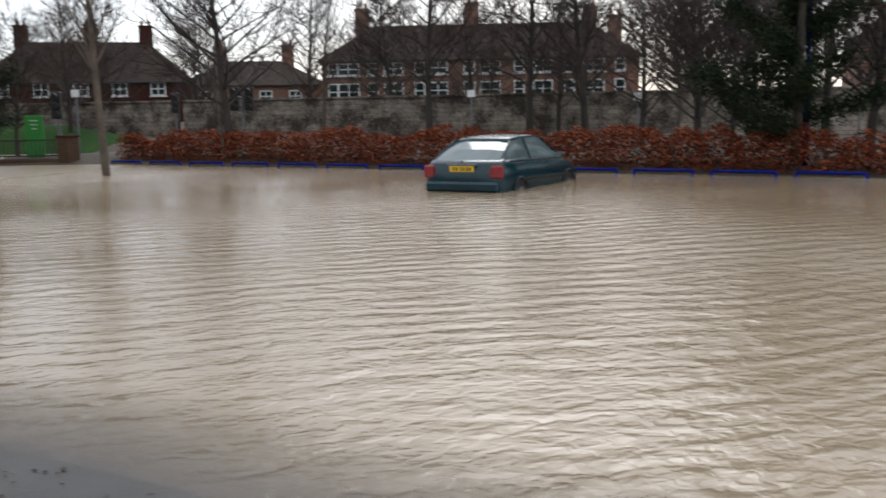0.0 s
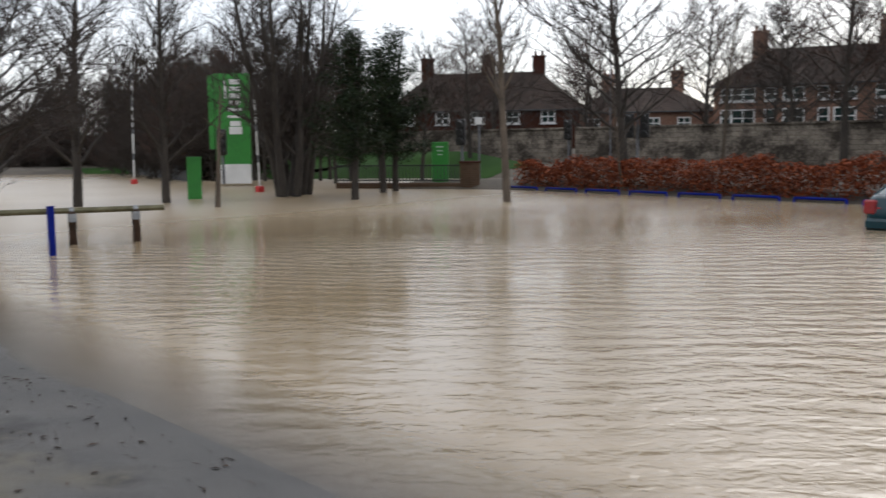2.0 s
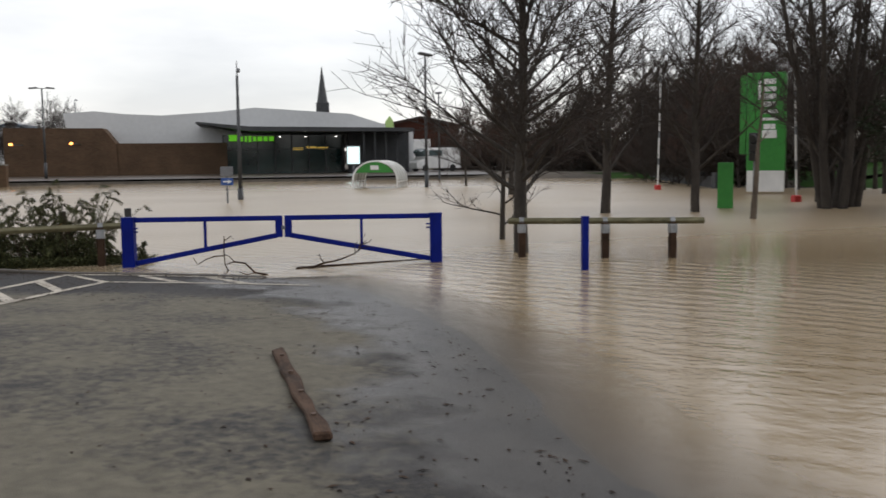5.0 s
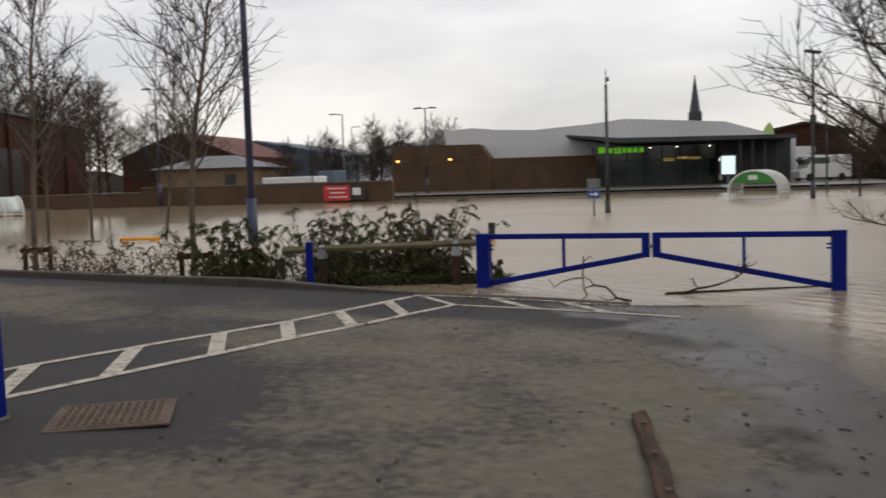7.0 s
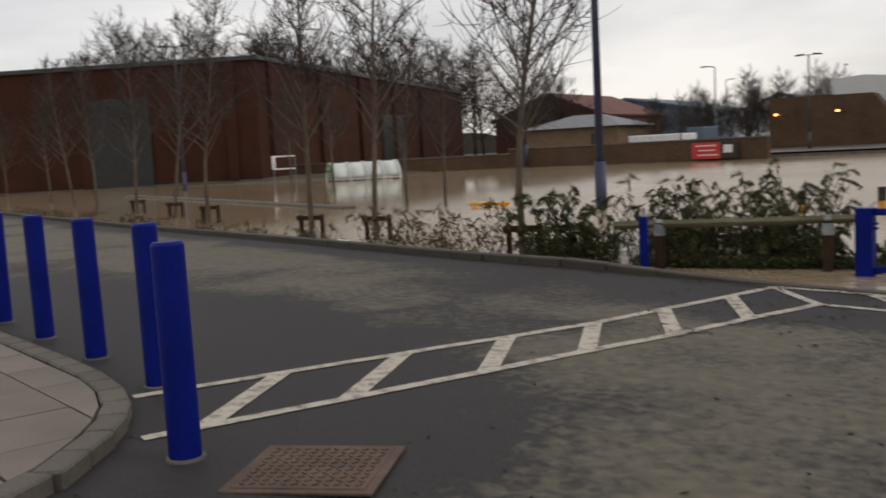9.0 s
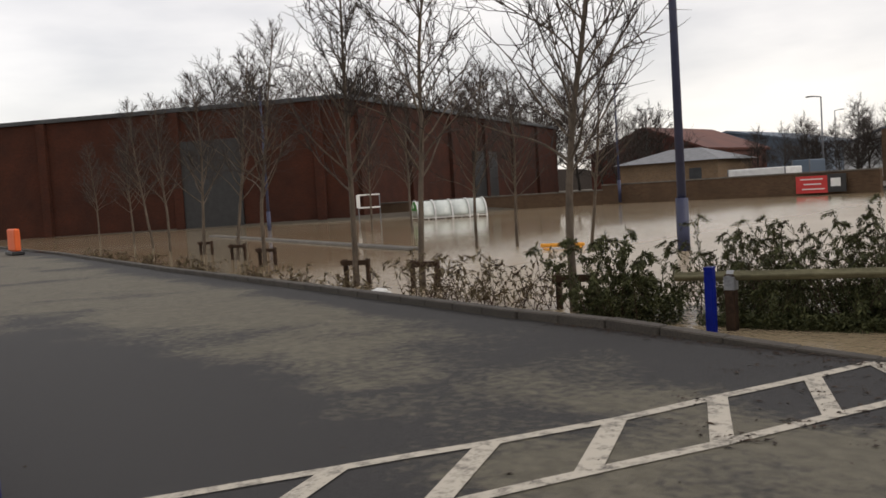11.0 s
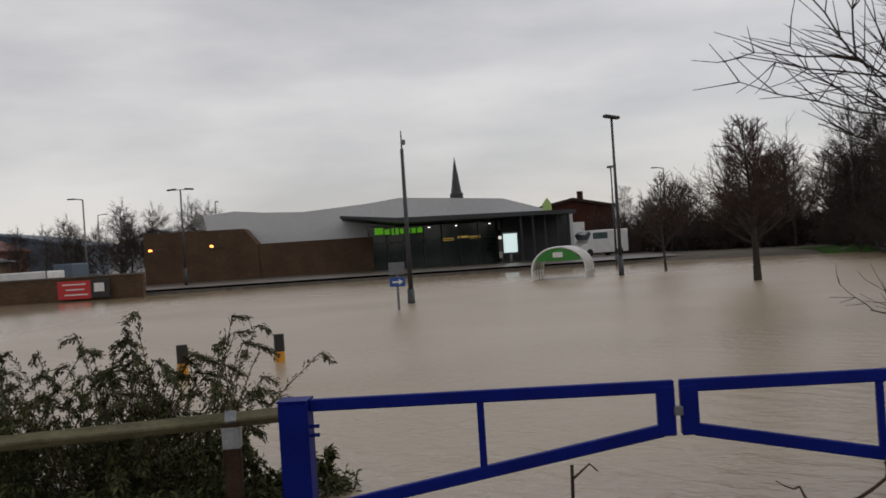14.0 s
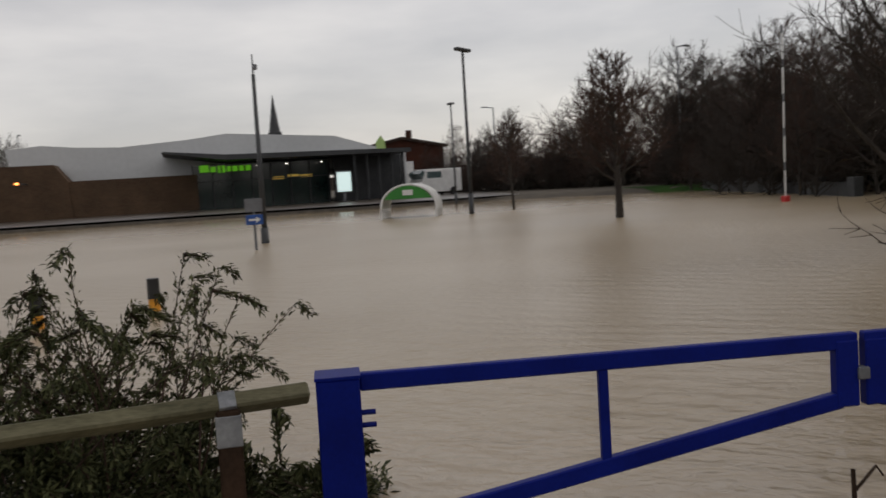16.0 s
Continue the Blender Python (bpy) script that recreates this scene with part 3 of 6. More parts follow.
first = bollard()
first.matrix_basis = pose(-1.56, 3.97, float(road_z(-1.56, 3.97)), 0, -0.6, 0)
for k, (x, y) in enumerate([(-2.82, 4.91), (-3.96, 5.34), (-5.09, 5.72), (-6.25, 6.11), (-7.4, 6.5)]):
    copy_thing(first, pose(x, y, float(road_z(x, y)), 0.5 * (k % 2), -0.8, 40 * k))


def marker_post(x, y):
    m = thing("marker_post", (x, y, -0.5), "black and amber marker post nearly under water", "bollard", "marker posts")
    part("shaft", tube(bmesh.new(), (0, 0, 0), (0, 0, 0.66), 0.075, seg=16), ORANGE, m, "amber reflective band")
    part("head", tube(bmesh.new(), (0, 0, 0.66), (0, 0, 0.92), 0.078, seg=16), BLACK, m, "black plastic top")


marker_post(-2.21, 19.9)
marker_post(-0.93, 20.7)

# ---- road markings, manhole, log ----
UPPER = [(-2.74, 4.65), (-2.3, 5.45), (-1.88, 6.19), (-1.49, 6.93), (-1.17, 7.72), (-0.92, 8.57), (-0.62, 9.46), (-0.41, 10.12)]
LOWER = [(-2.0, 4.09), (-1.5, 5.11), (-1.11, 5.97), (-0.8, 6.75), (-0.48, 7.57), (-0.19, 8.46), (0.14, 9.36)]


def stripe(points, w):
    bm = bmesh.new()
    pts = []
    for (ax, ay), (bx, by) in zip(points, points[1:]):
        n = max(2, int(math.hypot(bx - ax, by - ay) / 0.2))
        pts += [(ax + (bx - ax) * k / n, ay + (by - ay) * k / n) for k in range(n)]
    pts.append(points[-1])
    rows = []
    for k, (x, y) in enumerate(pts):
        d = Vector((pts[min(k + 1, len(pts) - 1)][0] - pts[max(k - 1, 0)][0], pts[min(k + 1, len(pts) - 1)][1] - pts[max(k - 1, 0)][1])).normalized()
        rows.append([bm.verts.new((x - s * d.y * w / 2, y + s * d.x * w / 2, float(road_z(x - s * d.y * w / 2, y + s * d.x * w / 2)) + 0.006)) for s in (-1, 1)])
    for a, b in zip(rows, rows[1:]):
        bm.faces.new((a[0], b[0], b[1], a[1]))
    bmesh.ops.recalc_face_normals(bm, faces=bm.faces)
    return bm


marking = thing("road_marking", (0, 0, 0), "worn white hatched road marking", "road marking", kind="structure")
for line in (UPPER, LOWER, [UPPER[-1], LOWER[-1]], [UPPER[-1], (0.44, 10.06), (1.28, 9.9), (2.0, 9.72)], [LOWER[-1], (1.04, 9.24), (1.8, 9.06), (2.5, 8.85)]):
    part("line", stripe(line, 0.09), PAINT_W, marking)
for a, b in [(UPPER[1], (-1.86, 4.37)), (UPPER[2], (-1.5, 5.11)), (UPPER[3], LOWER[2]), (UPPER[4], LOWER[3]), (UPPER[5], LOWER[4]), (UPPER[6], LOWER[5]),
             ((0.44, 10.06), (1.04, 9.24)), ((1.28, 9.9), (1.8, 9.06))]:
    part("bar", stripe([a, b], 0.125), PAINT_W, marking)

cover = thing("manhole_cover", (-0.91, 4.12, float(road_z(-0.91, 4.12)) + 0.004), "rusty square chequered iron manhole cover", "manhole cover", turn=22)
part("frame", boxed((0, 0, 0), (0.66, 0.62, 0.014), None, 0.003), RUST, cover)
plate = part("plate", boxed((0, 0, 0.006), (0.58, 0.54, 0.012), None, 0.003), RUST, cover)
studs = bmesh.new()
for i in range(12):
    for j in range(11):
        box(studs, (-0.253 + i * 0.046, -0.23 + j * 0.046, 0.014), (0.030, 0.010, 0.006), Matrix.Rotation(radians(45 if (i + j) % 2 else -45), 4, "Z"))
part("tread", studs, RUST, plate)
part("keyhole", tube(bmesh.new(), (0.1, 0.0, 0.010), (0.1, 0.0, 0.0135), 0.022, seg=12), BLACK, plate)

lz = float(road_z(2.05, 3.4))
log = thing("timber_baulk", (2.09, 3.52, lz + 0.026), "sodden brown timber baulk lying on the asphalt", "timber", turn=-86)
bm = boxed((0, 0, 0), (2.28, 0.085, 0.045), Matrix.Rotation(0.05, 4, "X"), 0.010)
bmesh.ops.subdivide_edges(bm, edges=bm.edges[:], cuts=9, use_grid_fill=True)
for v in bm.verts:
    v.co += Vector((0, noise.noise(v.co * 6), 0.6 * noise.noise(v.co * 8 + Vector((3, 0, 0))))) * 0.03
part("baulk", bm, material("sodden_timber", (0.018, 0.011, 0.007), (0.085, 0.05, 0.032), 7.0, 0.8, 0.012, fine=45, spec=0.2, stretch=(0.4, 2, 2)), log)
for x in (-0.85, -0.3, 0.25, 0.8):
    part("bolt", tube(bmesh.new(), (x, 0, 0.015), (x, 0, 0.034), 0.016, seg=8), RUST, log)

# ---- lamp columns and signs ----
def lamp_column(name, x, y, h, r, mat, label, head="flat", arm=0.0, turn=0.0, z0=-0.5):
    c = thing(name, (x, y, z0), label, "street lamp", "lamp columns", turn=turn)
    part("column", tube(bmesh.new(), (0, 0, 0), (0, 0, h - z0), r, r * 0.6, seg=14), mat, c, smooth=True)
    part("base_sleeve", tube(bmesh.new(), (0, 0, 0), (0, 0, min(1.6, h * 0.2)), r * 1.35, r * 1.3, seg=14), mat, c, smooth=True)
    t = h - z0
    if head == "twin":
        part("crossarm", beam(bmesh.new(), (-0.55, 0, t), (0.55, 0, t), 0.05, 0.05), mat, c)
        for s in (-1, 1):
            part("lantern", boxed((s * 0.62, 0, t + 0.03), (0.62, 0.28, 0.11), Matrix.Rotation(s * 0.1, 4, "Y"), 0.03), DARKMETAL, c)
    elif head == "flat":
        part("lantern", boxed((arm, 0, t + 0.05), (0.75, 0.3, 0.13), Matrix.Rotation(-0.12, 4, "Y"), 0.04), DARKMETAL, c)
    elif head == "arm":
        part("arm", tube(bmesh.new(), (0, 0, t), (arm, 0, t + 0.12), r * 0.5, seg=8), mat, c)
        part("lantern", boxed((arm + 0.2, 0, t + 0.1), (0.6, 0.22, 0.1), None, 0.03), DARKMETAL, c)
    else:
        part("finial", tube(bmesh.new(), (0, 0, t), (0, 0, t + 0.55), r * 0.35, r * 0.2, seg=8), GREYPOLE, c, "pale slim antenna")
        part("camera_housing", boxed((0.05, 0, t + 0.2), (0.14, 0.12, 0.16), None, 0.03), GREYPOLE, c)
    return c


lamp_column("lamp_column", -7.0, 21.6, 11.0, 0.10, NAVY, "tall dark blue lamp column standing in flood water", "flat", 0.3, 30)
lamp_column("lamp_column", 1.5, 35.2, 4.7, 0.085, DARKMETAL, "dark steel column with a slim aerial in the flood", "aerial")
lamp_column("lamp_column", 10.85, 46.5, 6.75, 0.085, DARKMETAL, "dark steel lamp column in the flooded car park", "flat", 0.0, 200)
lamp_column("lamp_column", 15.0, 64, 6.0, 0.07, DARKMETAL, "slim dark lamp column by the car park entrance", "flat", 0.0, 60)


def far_lamp(x, y, h, head, label="grey lamp column beyond the flooded car park", mat=GREYPOLE, turn=0):
    lamp_column("lamp_column", x, y, h, 0.09, mat, label, head, 0.7, turn, z0=0.1 if y > 62 else -0.5)


far_lamp(-31.2, 64.6, 8.5, "twin", "dark twin headed lamp column by the flood", NAVY, 40)
far_lamp(-47.8, 103, 9.6, "twin")
far_lamp(-22.5, 83, 7.4, "arm", turn=180)
far_lamp(-34.8, 129.5, 8.9, "arm")
far_lamp(-13.3, 75.1, 7.1, "twin", mat=DARKMETAL)
far_lamp(-14.8, 98.2, 7.6, "arm", turn=90)
far_lamp(30.3, 64.2, 9.1, "arm", turn=20)
far_lamp(28.7, 98.4, 8.3, "arm", turn=180)
far_lamp(-41, 40.2, 8.3, "twin", "dark twin headed lamp column before the brick shed", NAVY, 40)

sign = thing("arrow_sign", (1.07, 32.3, -0.6), "blue direction sign with a white arrow in flood water", "sign")
part("pole", tube(bmesh.new(), (0, 0, 0), (0, 0, 1.75), 0.035, seg=10), GREYPOLE, sign)
panel = part("panel", boxed((0, -0.05, 1.36), (0.42, 0.03, 0.25), None, 0.01), SIGNBLUE, sign)
arrow = bmesh.new()
box(arrow, (-0.05, -0.07, 1.36), (0.18, 0.008, 0.05))
arrow.faces.new([arrow.verts.new(v) for v in ((0.04, -0.072, 1.28), (0.16, -0.072, 1.36), (0.04, -0.072, 1.44))])
part("arrow", arrow, WHITE, panel, "white arrow")
part("upper_panel", boxed((0, -0.05, 1.72), (0.44, 0.03, 0.34), None, 0.01), GREYPOLE, sign, "grey back of a small panel")

# ---- trolley shelters ----
def trolley_shelter(x, y, turn, length, label, z0=-0.62):
    s = thing("trolley_shelter", (x, y, z0), label, "shelter", "trolley shelters", turn=turn)
    w, h = 1.15, 2.0
    arc = [(w * math.cos(a), (h - 1.05) * math.sin(a) + 1.05) for a in np.linspace(0, math.pi, 17)]
    ring = [(w, 0.0)] + arc + [(-w, 0.0)]
    hoops = 5
    for k in range(hoops):
        yk = -length / 2 + length * k / (hoops - 1)
        bm = bmesh.new()
        for (ax_, az_), (bx_, bz_) in zip(ring, ring[1:]):
            tube(bm, (ax_, yk, az_), (bx_, yk, bz_), 0.045, seg=6)
        part("hoop", bm, WHITE, s, "white tubular hoop")
    for k in range(hoops - 1):
        y0, y1 = -length / 2 + length * k / (hoops - 1), -length / 2 + length * (k + 1) / (hoops - 1)
        verts, faces = [], []
        for (px, pz) in arc:
            verts += [(px * 0.97, y0 + 0.04, pz * 0.985), (px * 0.97, y1 - 0.04, pz * 0.985)]
        faces = [(2 * i, 2 * i + 1, 2 * i + 3, 2 * i + 2) for i in range(len(arc) - 1)]
        sheet = raw("sheet", verts, faces, PLASTIC, s, "cloudy clear plastic sheet", True)
        sheet.modifiers.new("thick", "SOLIDIFY").thickness = 0.012
    bm = bmesh.new()
    vs = [bm.verts.new((px * 0.93, -length / 2 - 0.05, max(pz * 0.98, 1.42))) for px, pz in arc if pz > 1.35]
    bm.faces.new(vs)
    gable = part("gable_panel", bm, GREEN, s, "green gable panel")
    gable.modifiers.new("thick", "SOLIDIFY").thickness = 0.03
    part("gable_mark", boxed((0, -length / 2 - 0.085, 1.68), (0.42, 0.012, 0.22), None, 0.004), WHITE, s, "small white emblem")
    for sx_ in (-1, 1):
        part("side_rail", beam(bmesh.new(), (sx_ * w, -length / 2, 0.95), (sx_ * w, length / 2, 0.95), 0.05, 0.05), WHITE, s)


trolley_shelter(8.65, 48.0, -18, 3.2, "white hooped trolley shelter with a green gable in flood water")
trolley_shelter(-34.6, 49.0, -40, 4.2, "cloudy clear trolley shelter near the brick shed", -0.85)

# ---- small things in the flood ----
yb = thing("yellow_barrier", (-10.6, 22.7, 0.06), "yellow plastic barrier floating in the flood", "barrier", turn=50)
part("board", boxed((0, 0, 0.03), (1.1, 0.1, 0.09), Matrix.Rotation(0.04, 4, "Y"), 0.02), ORANGE, yb)
for s in (-0.4, 0.4):
    part("foot", boxed((s, 0, -0.12), (0.09, 0.4, 0.2), None, 0.02), ORANGE, yb)
ob_ = thing("orange_barrier", (-34.2, 21.4, 0.2), "orange plastic road barrier by the kerb", "barrier", turn=-20)
part("board", boxed((0, 0, 0.55), (1.9, 0.22, 0.85), None, 0.05), lit_material("orange_plastic", (0.75, 0.12, 0.02), 0.0), ob_)
part("base", boxed((0, 0, 0.06), (2.0, 0.45, 0.14), None, 0.03), BLACK, ob_)


def drift_branch(x, y, seed, label):
    rng = random.Random(seed)
    b = thing("fallen_branch", (x, y, 0), label, "branch", "stranded branches")
    main = grow(rng, Vector((-0.5, 0, 0.0)), Vector((1, -0.2, 0.05)), 1.1, 0.016, 0.006, 9, 0.22, 0.0)
    side = []
    for k in range(6):
        side.append(grow(rng, main[rng.randint(1, 8)][0], Vector((rng.gauss(0, 1), rng.gauss(0, 1), 1.1)), rng.uniform(0.12, 0.4), 0.009, 0.003, 5, 0.35, 0.0))
    raw("stem", *tubes([main], 6), WETWOOD, b, smooth=True)
    for one in side:
        raw("twig", *tubes([one], 4), WETWOOD, b, smooth=True)


drift_branch(3.1, 10.75, 8, "dark branch floating against the gate")
stranded = thing("fallen_branch", (1.52, 10.3, 0.0), "gnarled wet branch stranded at the water's edge", "branch", "stranded branches")
for name, route, r in (("stem", ((0.52, -0.12, 0.0), (0.36, -0.08, 0.03), (0.24, -0.02, 0.15), (0.10, 0.03, 0.17), (-0.02, 0.05, 0.13), (-0.03, 0.08, 0.30), (-0.02, 0.10, 0.50)), 0.015),
                       ("twig", ((-0.03, 0.07, 0.25), (-0.15, 0.10, 0.24), (-0.27, 0.14, 0.20), (-0.37, 0.18, 0.13), (-0.43, 0.2, 0.22)), 0.009),
                       ("twig", ((-0.02, 0.05, 0.13), (0.02, 0.0, 0.06), (-0.04, -0.03, 0.0)), 0.011),
                       ("twig", ((0.10, 0.03, 0.17), (0.04, 0.02, 0.24), (-0.03, 0.06, 0.27)), 0.008),
                       ("twig", ((-0.02, 0.09, 0.44), (0.06, 0.10, 0.50), (0.10, 0.12, 0.46)), 0.006),
                       ("twig", ((0.36, -0.08, 0.03), (0.26, -0.12, 0.01), (0.16, -0.10, 0.05)), 0.008)):
    raw(name, *tubes([[(Vector(p), r * (1 - 0.6 * k / len(route))) for k, p in enumerate(route)]], 6), WETWOOD, stranded, smooth=True)
litter = bpy.data.meshes.new("leaf_litter")
rng = random.Random(5)
pts = []
for k in range(1000):
    s = rng.random()
    p, d = along([SHORE[i] for i in range(1, len(SHORE))] + KERBLINE[1:7], s * 16.8)
    n = Vector((-d.y, d.x, 0))
    off = abs(rng.gauss(0, 0.9)) + 0.05
    q = p + n * off if s < 0.62 else p + n * off
    if q.x < 3.6 and float(np.interp(q.x, kx, ky)) > q.y:
        pts.append((q.x, q.y, max(float(road_z(q.x, q.y)), 0) + 0.008))
for k in range(260):
    x, y = rng.uniform(-3.5, 3.0), rng.uniform(1.0, 10.5)
    if float(np.interp(x, kx, ky)) > y:
        pts.append((x, y, max(float(road_z(x, y)), 0) + 0.008))
# Small drifts caught on the hatched marking and against the kerb by the gate.
for c in range(70):
    cx, cy = rng.uniform(-1.4, 2.4), rng.uniform(7.6, 10.8)
    for k in range(rng.randint(5, 18)):
        x, y = cx + rng.gauss(0, 0.10), cy + rng.gauss(0, 0.07)
        if float(np.interp(x, kx, ky)) - 0.05 > y:
            pts.append((x, y, max(float(road_z(x, y)), 0) + 0.012))
for k in range(900):
    x = rng.uniform(-3.5, 3.2)
    y = float(np.interp(x, kx, ky)) - 0.1 - abs(rng.gauss(0, 0.09))
    pts.append((x, y, max(float(road_z(x, y)), 0) + 0.010))
lv, lf = [], []
for p in pts:
    a, s = rng.uniform(0, 6.28), rng.choice((0.004, 0.006, 0.007, 0.009, 0.013))
    ln = rng.uniform(1.0, 3.2)
    c_, s_ = math.cos(a), math.sin(a)
    b0 = len(lv)
    for ox, oy, oz in ((-ln, 0, 0), (0, 1, 0.25), (ln, 0, 0.1), (0, -1, 0.2), (0, 0, 0.55)):
        lv.append((p[0] + (ox * c_ - oy * s_) * s, p[1] + (ox * s_ + oy * c_) * s, p[2] - 0.004 + oz * s))
    lf += [(b0, b0 + 1, b0 + 4), (b0 + 1, b0 + 2, b0 + 4), (b0 + 2, b0 + 3, b0 + 4), (b0 + 3, b0, b0 + 4)]
litter.from_pydata(lv, [], lf)
tagged(finish("leaf_litter", litter, DEBRIS), "dark sodden leaves and twigs washed onto the asphalt", "leaf litter", kind="stuff")

# ---- planted bed ----
def shrub(x, y, z, w, d, h, stems, seed, label, leaf=SHRUB, size=0.0125, per=150, dense=500):
    rng = random.Random(seed)
    s = thing("shrub", (x, y, z), label, "shrub", "shrubs in the bed")
    paths, pts, ways = [], [], []
    for k in range(stems):
        a = rng.uniform(0, 6.283)
        base = Vector((rng.uniform(-w, w) * 0.45, rng.uniform(-d, d) * 0.45, 0))
        long_ = h * rng.uniform(0.42, 1.2)
        p = grow(rng, base, Vector((math.cos(a) * 0.5, math.sin(a) * 0.4, 1)), long_, 0.007, 0.002, 8, 0.10, -0.02)
        tipd = Vector((math.cos(a), math.sin(a), -0.25))
        p += grow(rng, p[-1][0], tipd, 0.13, 0.003, 0.002, 3, 0.15, -0.14)[1:]
        paths.append(p)
        for m in range(per):
            f = rng.uniform(0.12, 1) ** 0.6 * (len(p) - 1.01)
            i = int(f)
            q = p[i][0].lerp(p[i + 1][0], f - i)
            pts.append(q + Vector((rng.gauss(0, 0.012), rng.gauss(0, 0.012), rng.gauss(0, 0.012))))
            ways.append((p[i + 1][0] - p[i][0]).normalized())
    for k in range(dense):
        a, r = rng.uniform(0, 6.283), math.sqrt(rng.random())
        pts.append(Vector((math.cos(a) * r * w * 0.62, math.sin(a) * r * d * 0.62, rng.random() ** 1.4 * h * 0.42)))
    raw("stem_clump", *tubes(paths, 4), REDTWIG, s, "thin brown stems")
    tagged(raw("seed_head", *tubes([[(p, 0.011 - 0.003 * k) for k, (p, r) in enumerate(one[-4:])] for one in paths[::2]], 5), DEBRIS, s, "dry brown drooping seed heads"), kind="stuff")
    raw("foliage", *leaves(pts, size, rng, 3.2, 0.05, ways), leaf, s)
    return s


shrub(-1.75, 12.9, -0.15, 1.5, 0.9, 1.1, 110, 1, "leafy grey green bush behind the timber rail", dense=14000)
shrub(-0.85, 12.75, -0.15, 0.9, 0.8, 1.18, 96, 2, "leafy grey green bush with arching tips", dense=14000)
shrub(-2.55, 13.2, -0.15, 1.2, 0.9, 1.05, 70, 3, "leafy grey green bush behind the timber rail", dense=6000)
shrub(-0.1, 12.4, -0.1, 0.9, 0.6, 0.45, 20, 4, "low dark creeper spilling round the gate post", size=0.018, dense=5200)
shrub(-1.5, 12.2, -0.1, 1.8, 0.4, 0.5, 14, 14, "low dark bush under the timber rail", size=0.018, dense=14000)
shrub(-3.4, 12.15, -0.1, 1.0, 0.7, 0.95, 60, 5, "bushy dark green shrub beside the kerb", size=0.018, dense=9000)
DRY = leaf_material("dry_weed_leaves", (0.06, 0.045, 0.022), (0.15, 0.12, 0.07))
for k, (x, y) in enumerate([(-5.1, 12.9), (-5.9, 13.0), (-6.6, 13.3), (-7.4, 13.6), (-9.4, 14.2), (-11.6, 14.9), (-13.8, 15.6), (-16.4, 16.5), (-18.8, 17.5), (-21.5, 18.6), (-24.5, 19.7), (-28.5, 21.3)]):
    shrub(x, y, -0.1, 0.9, 0.6, 0.75 if k < 4 else 0.45, 24, 30 + k, "sparse dry weeds standing in the flooded bed", DRY, 0.028, 12, 160)

KINDS = {}


def young_tree(x, y, h, seed, turn=0, staked=True, label="young bare tree in the flooded kerbside bed"):
    v = seed % 3
    if v not in KINDS:
        KINDS[v] = bare_tree("bare_tree", 7.0, 0.065, 50 + v, label, PALEBARK, TWIG, first=0.34, reach=0.29, limbs=36, sub=8, twigs=4, rise=0.85, fat=1.25, group="young trees in the bed")
        t = KINDS[v]
        t.matrix_basis = pose(x, y, -0.05, 0, 0, turn) @ Matrix.Diagonal((h / 7, h / 7, h / 7, 1))
    else:
        t = copy_thing(KINDS[v], pose(x, y, -0.05, 0, 0, turn))
        t.scale = (h / 7,) * 3
    if staked:
        st = thing("tree_stake", (x, y, -0.4), "dark timber tree stakes with a crossbar", "stake", "tree stakes", turn=15)
        for s in (-0.22, 0.22):
            part("stake", boxed((s, 0.1, 0.42), (0.07, 0.07, 0.85), None, 0.006), WETWOOD, st)
        part("crossbar", boxed((0, 0.03, 0.78), (0.56, 0.05, 0.09), None, 0.006), WETWOOD, st)


young_tree(-4.46, 12.85, 6.6, 0, 20)
young_tree(-8.4, 14.75, 6.8, 1, 80)
young_tree(-10.2, 15.05, 6.9, 2, 160)
for k, (x, y, h) in enumerate([(-16.5, 18.5, 6.6), (-19.9, 20.4, 6.4), (-23.8, 22.3, 6.8), (-28.3, 24.2, 6.5), (-33, 26.8, 6.7), (-38.8, 29.7, 6.4), (-51.9, 36, 6.6),
                               (-10.3, 23.5, 5.4), (-12.5, 23.6, 5.4), (-13.9, 23.7, 5.6), (-24, 33, 6.3), (-30, 37, 6.5)]):
    young_tree(x, y, h, k + 3, 47 * k, k < 3)

# ---- trees and hedge ----
bare_tree("bare_tree", 7.6, 0.125, 7, "spreading bare tree standing in flood water", BARK, TWIG, 0.2, 0.33, 64, 14, 7, rise=0.5, loc=(6.0, 12.05, 0), fat=1.45)
bare_tree("bare_tree", 3.4, 0.06, 8, "small leaning bare tree in flood water", BARK, TWIG, 0.2, 0.5, 16, 7, 5, rise=0.2, loc=(6.3, 14.4, 0))
park = {}
park["a"] = bare_tree("bare_tree", 8.5, 0.14, 21, "bare dark tree standing in flood water", BARK, TWIG, 0.17, 0.34, 46, 11, 6, rise=0.8, loc=(11.0, 21.4, 0), group="bare trees", fat=1.5)
park["b"] = bare_tree("bare_tree", 9.0, 0.15, 22, "bare many stemmed tree in flood water", BARK, TWIG, 0.12, 0.28, 56, 9, 6, stems=4, rise=1.3, loc=(17.45, 21.1, 0), group="bare trees", fat=1.6)
park["c"] = bare_tree("bare_tree", 9.5, 0.17, 23, "tall bare tree with fine twigs", BARK, REDTWIG, 0.25, 0.42, 40, 8, 5, rise=0.6, loc=(35.2, 12.1, 0.1), group="bare trees", fat=2.2)
park["d"] = bare_tree("bare_tree", 9.5, 0.12, 24, "slim pale bare birch beside the hedge", PALEBARK, TWIG, 0.3, 0.22, 34, 7, 4, rise=1.2, loc=(19.35, 13.45, 0), group="bare trees", fat=1.3)
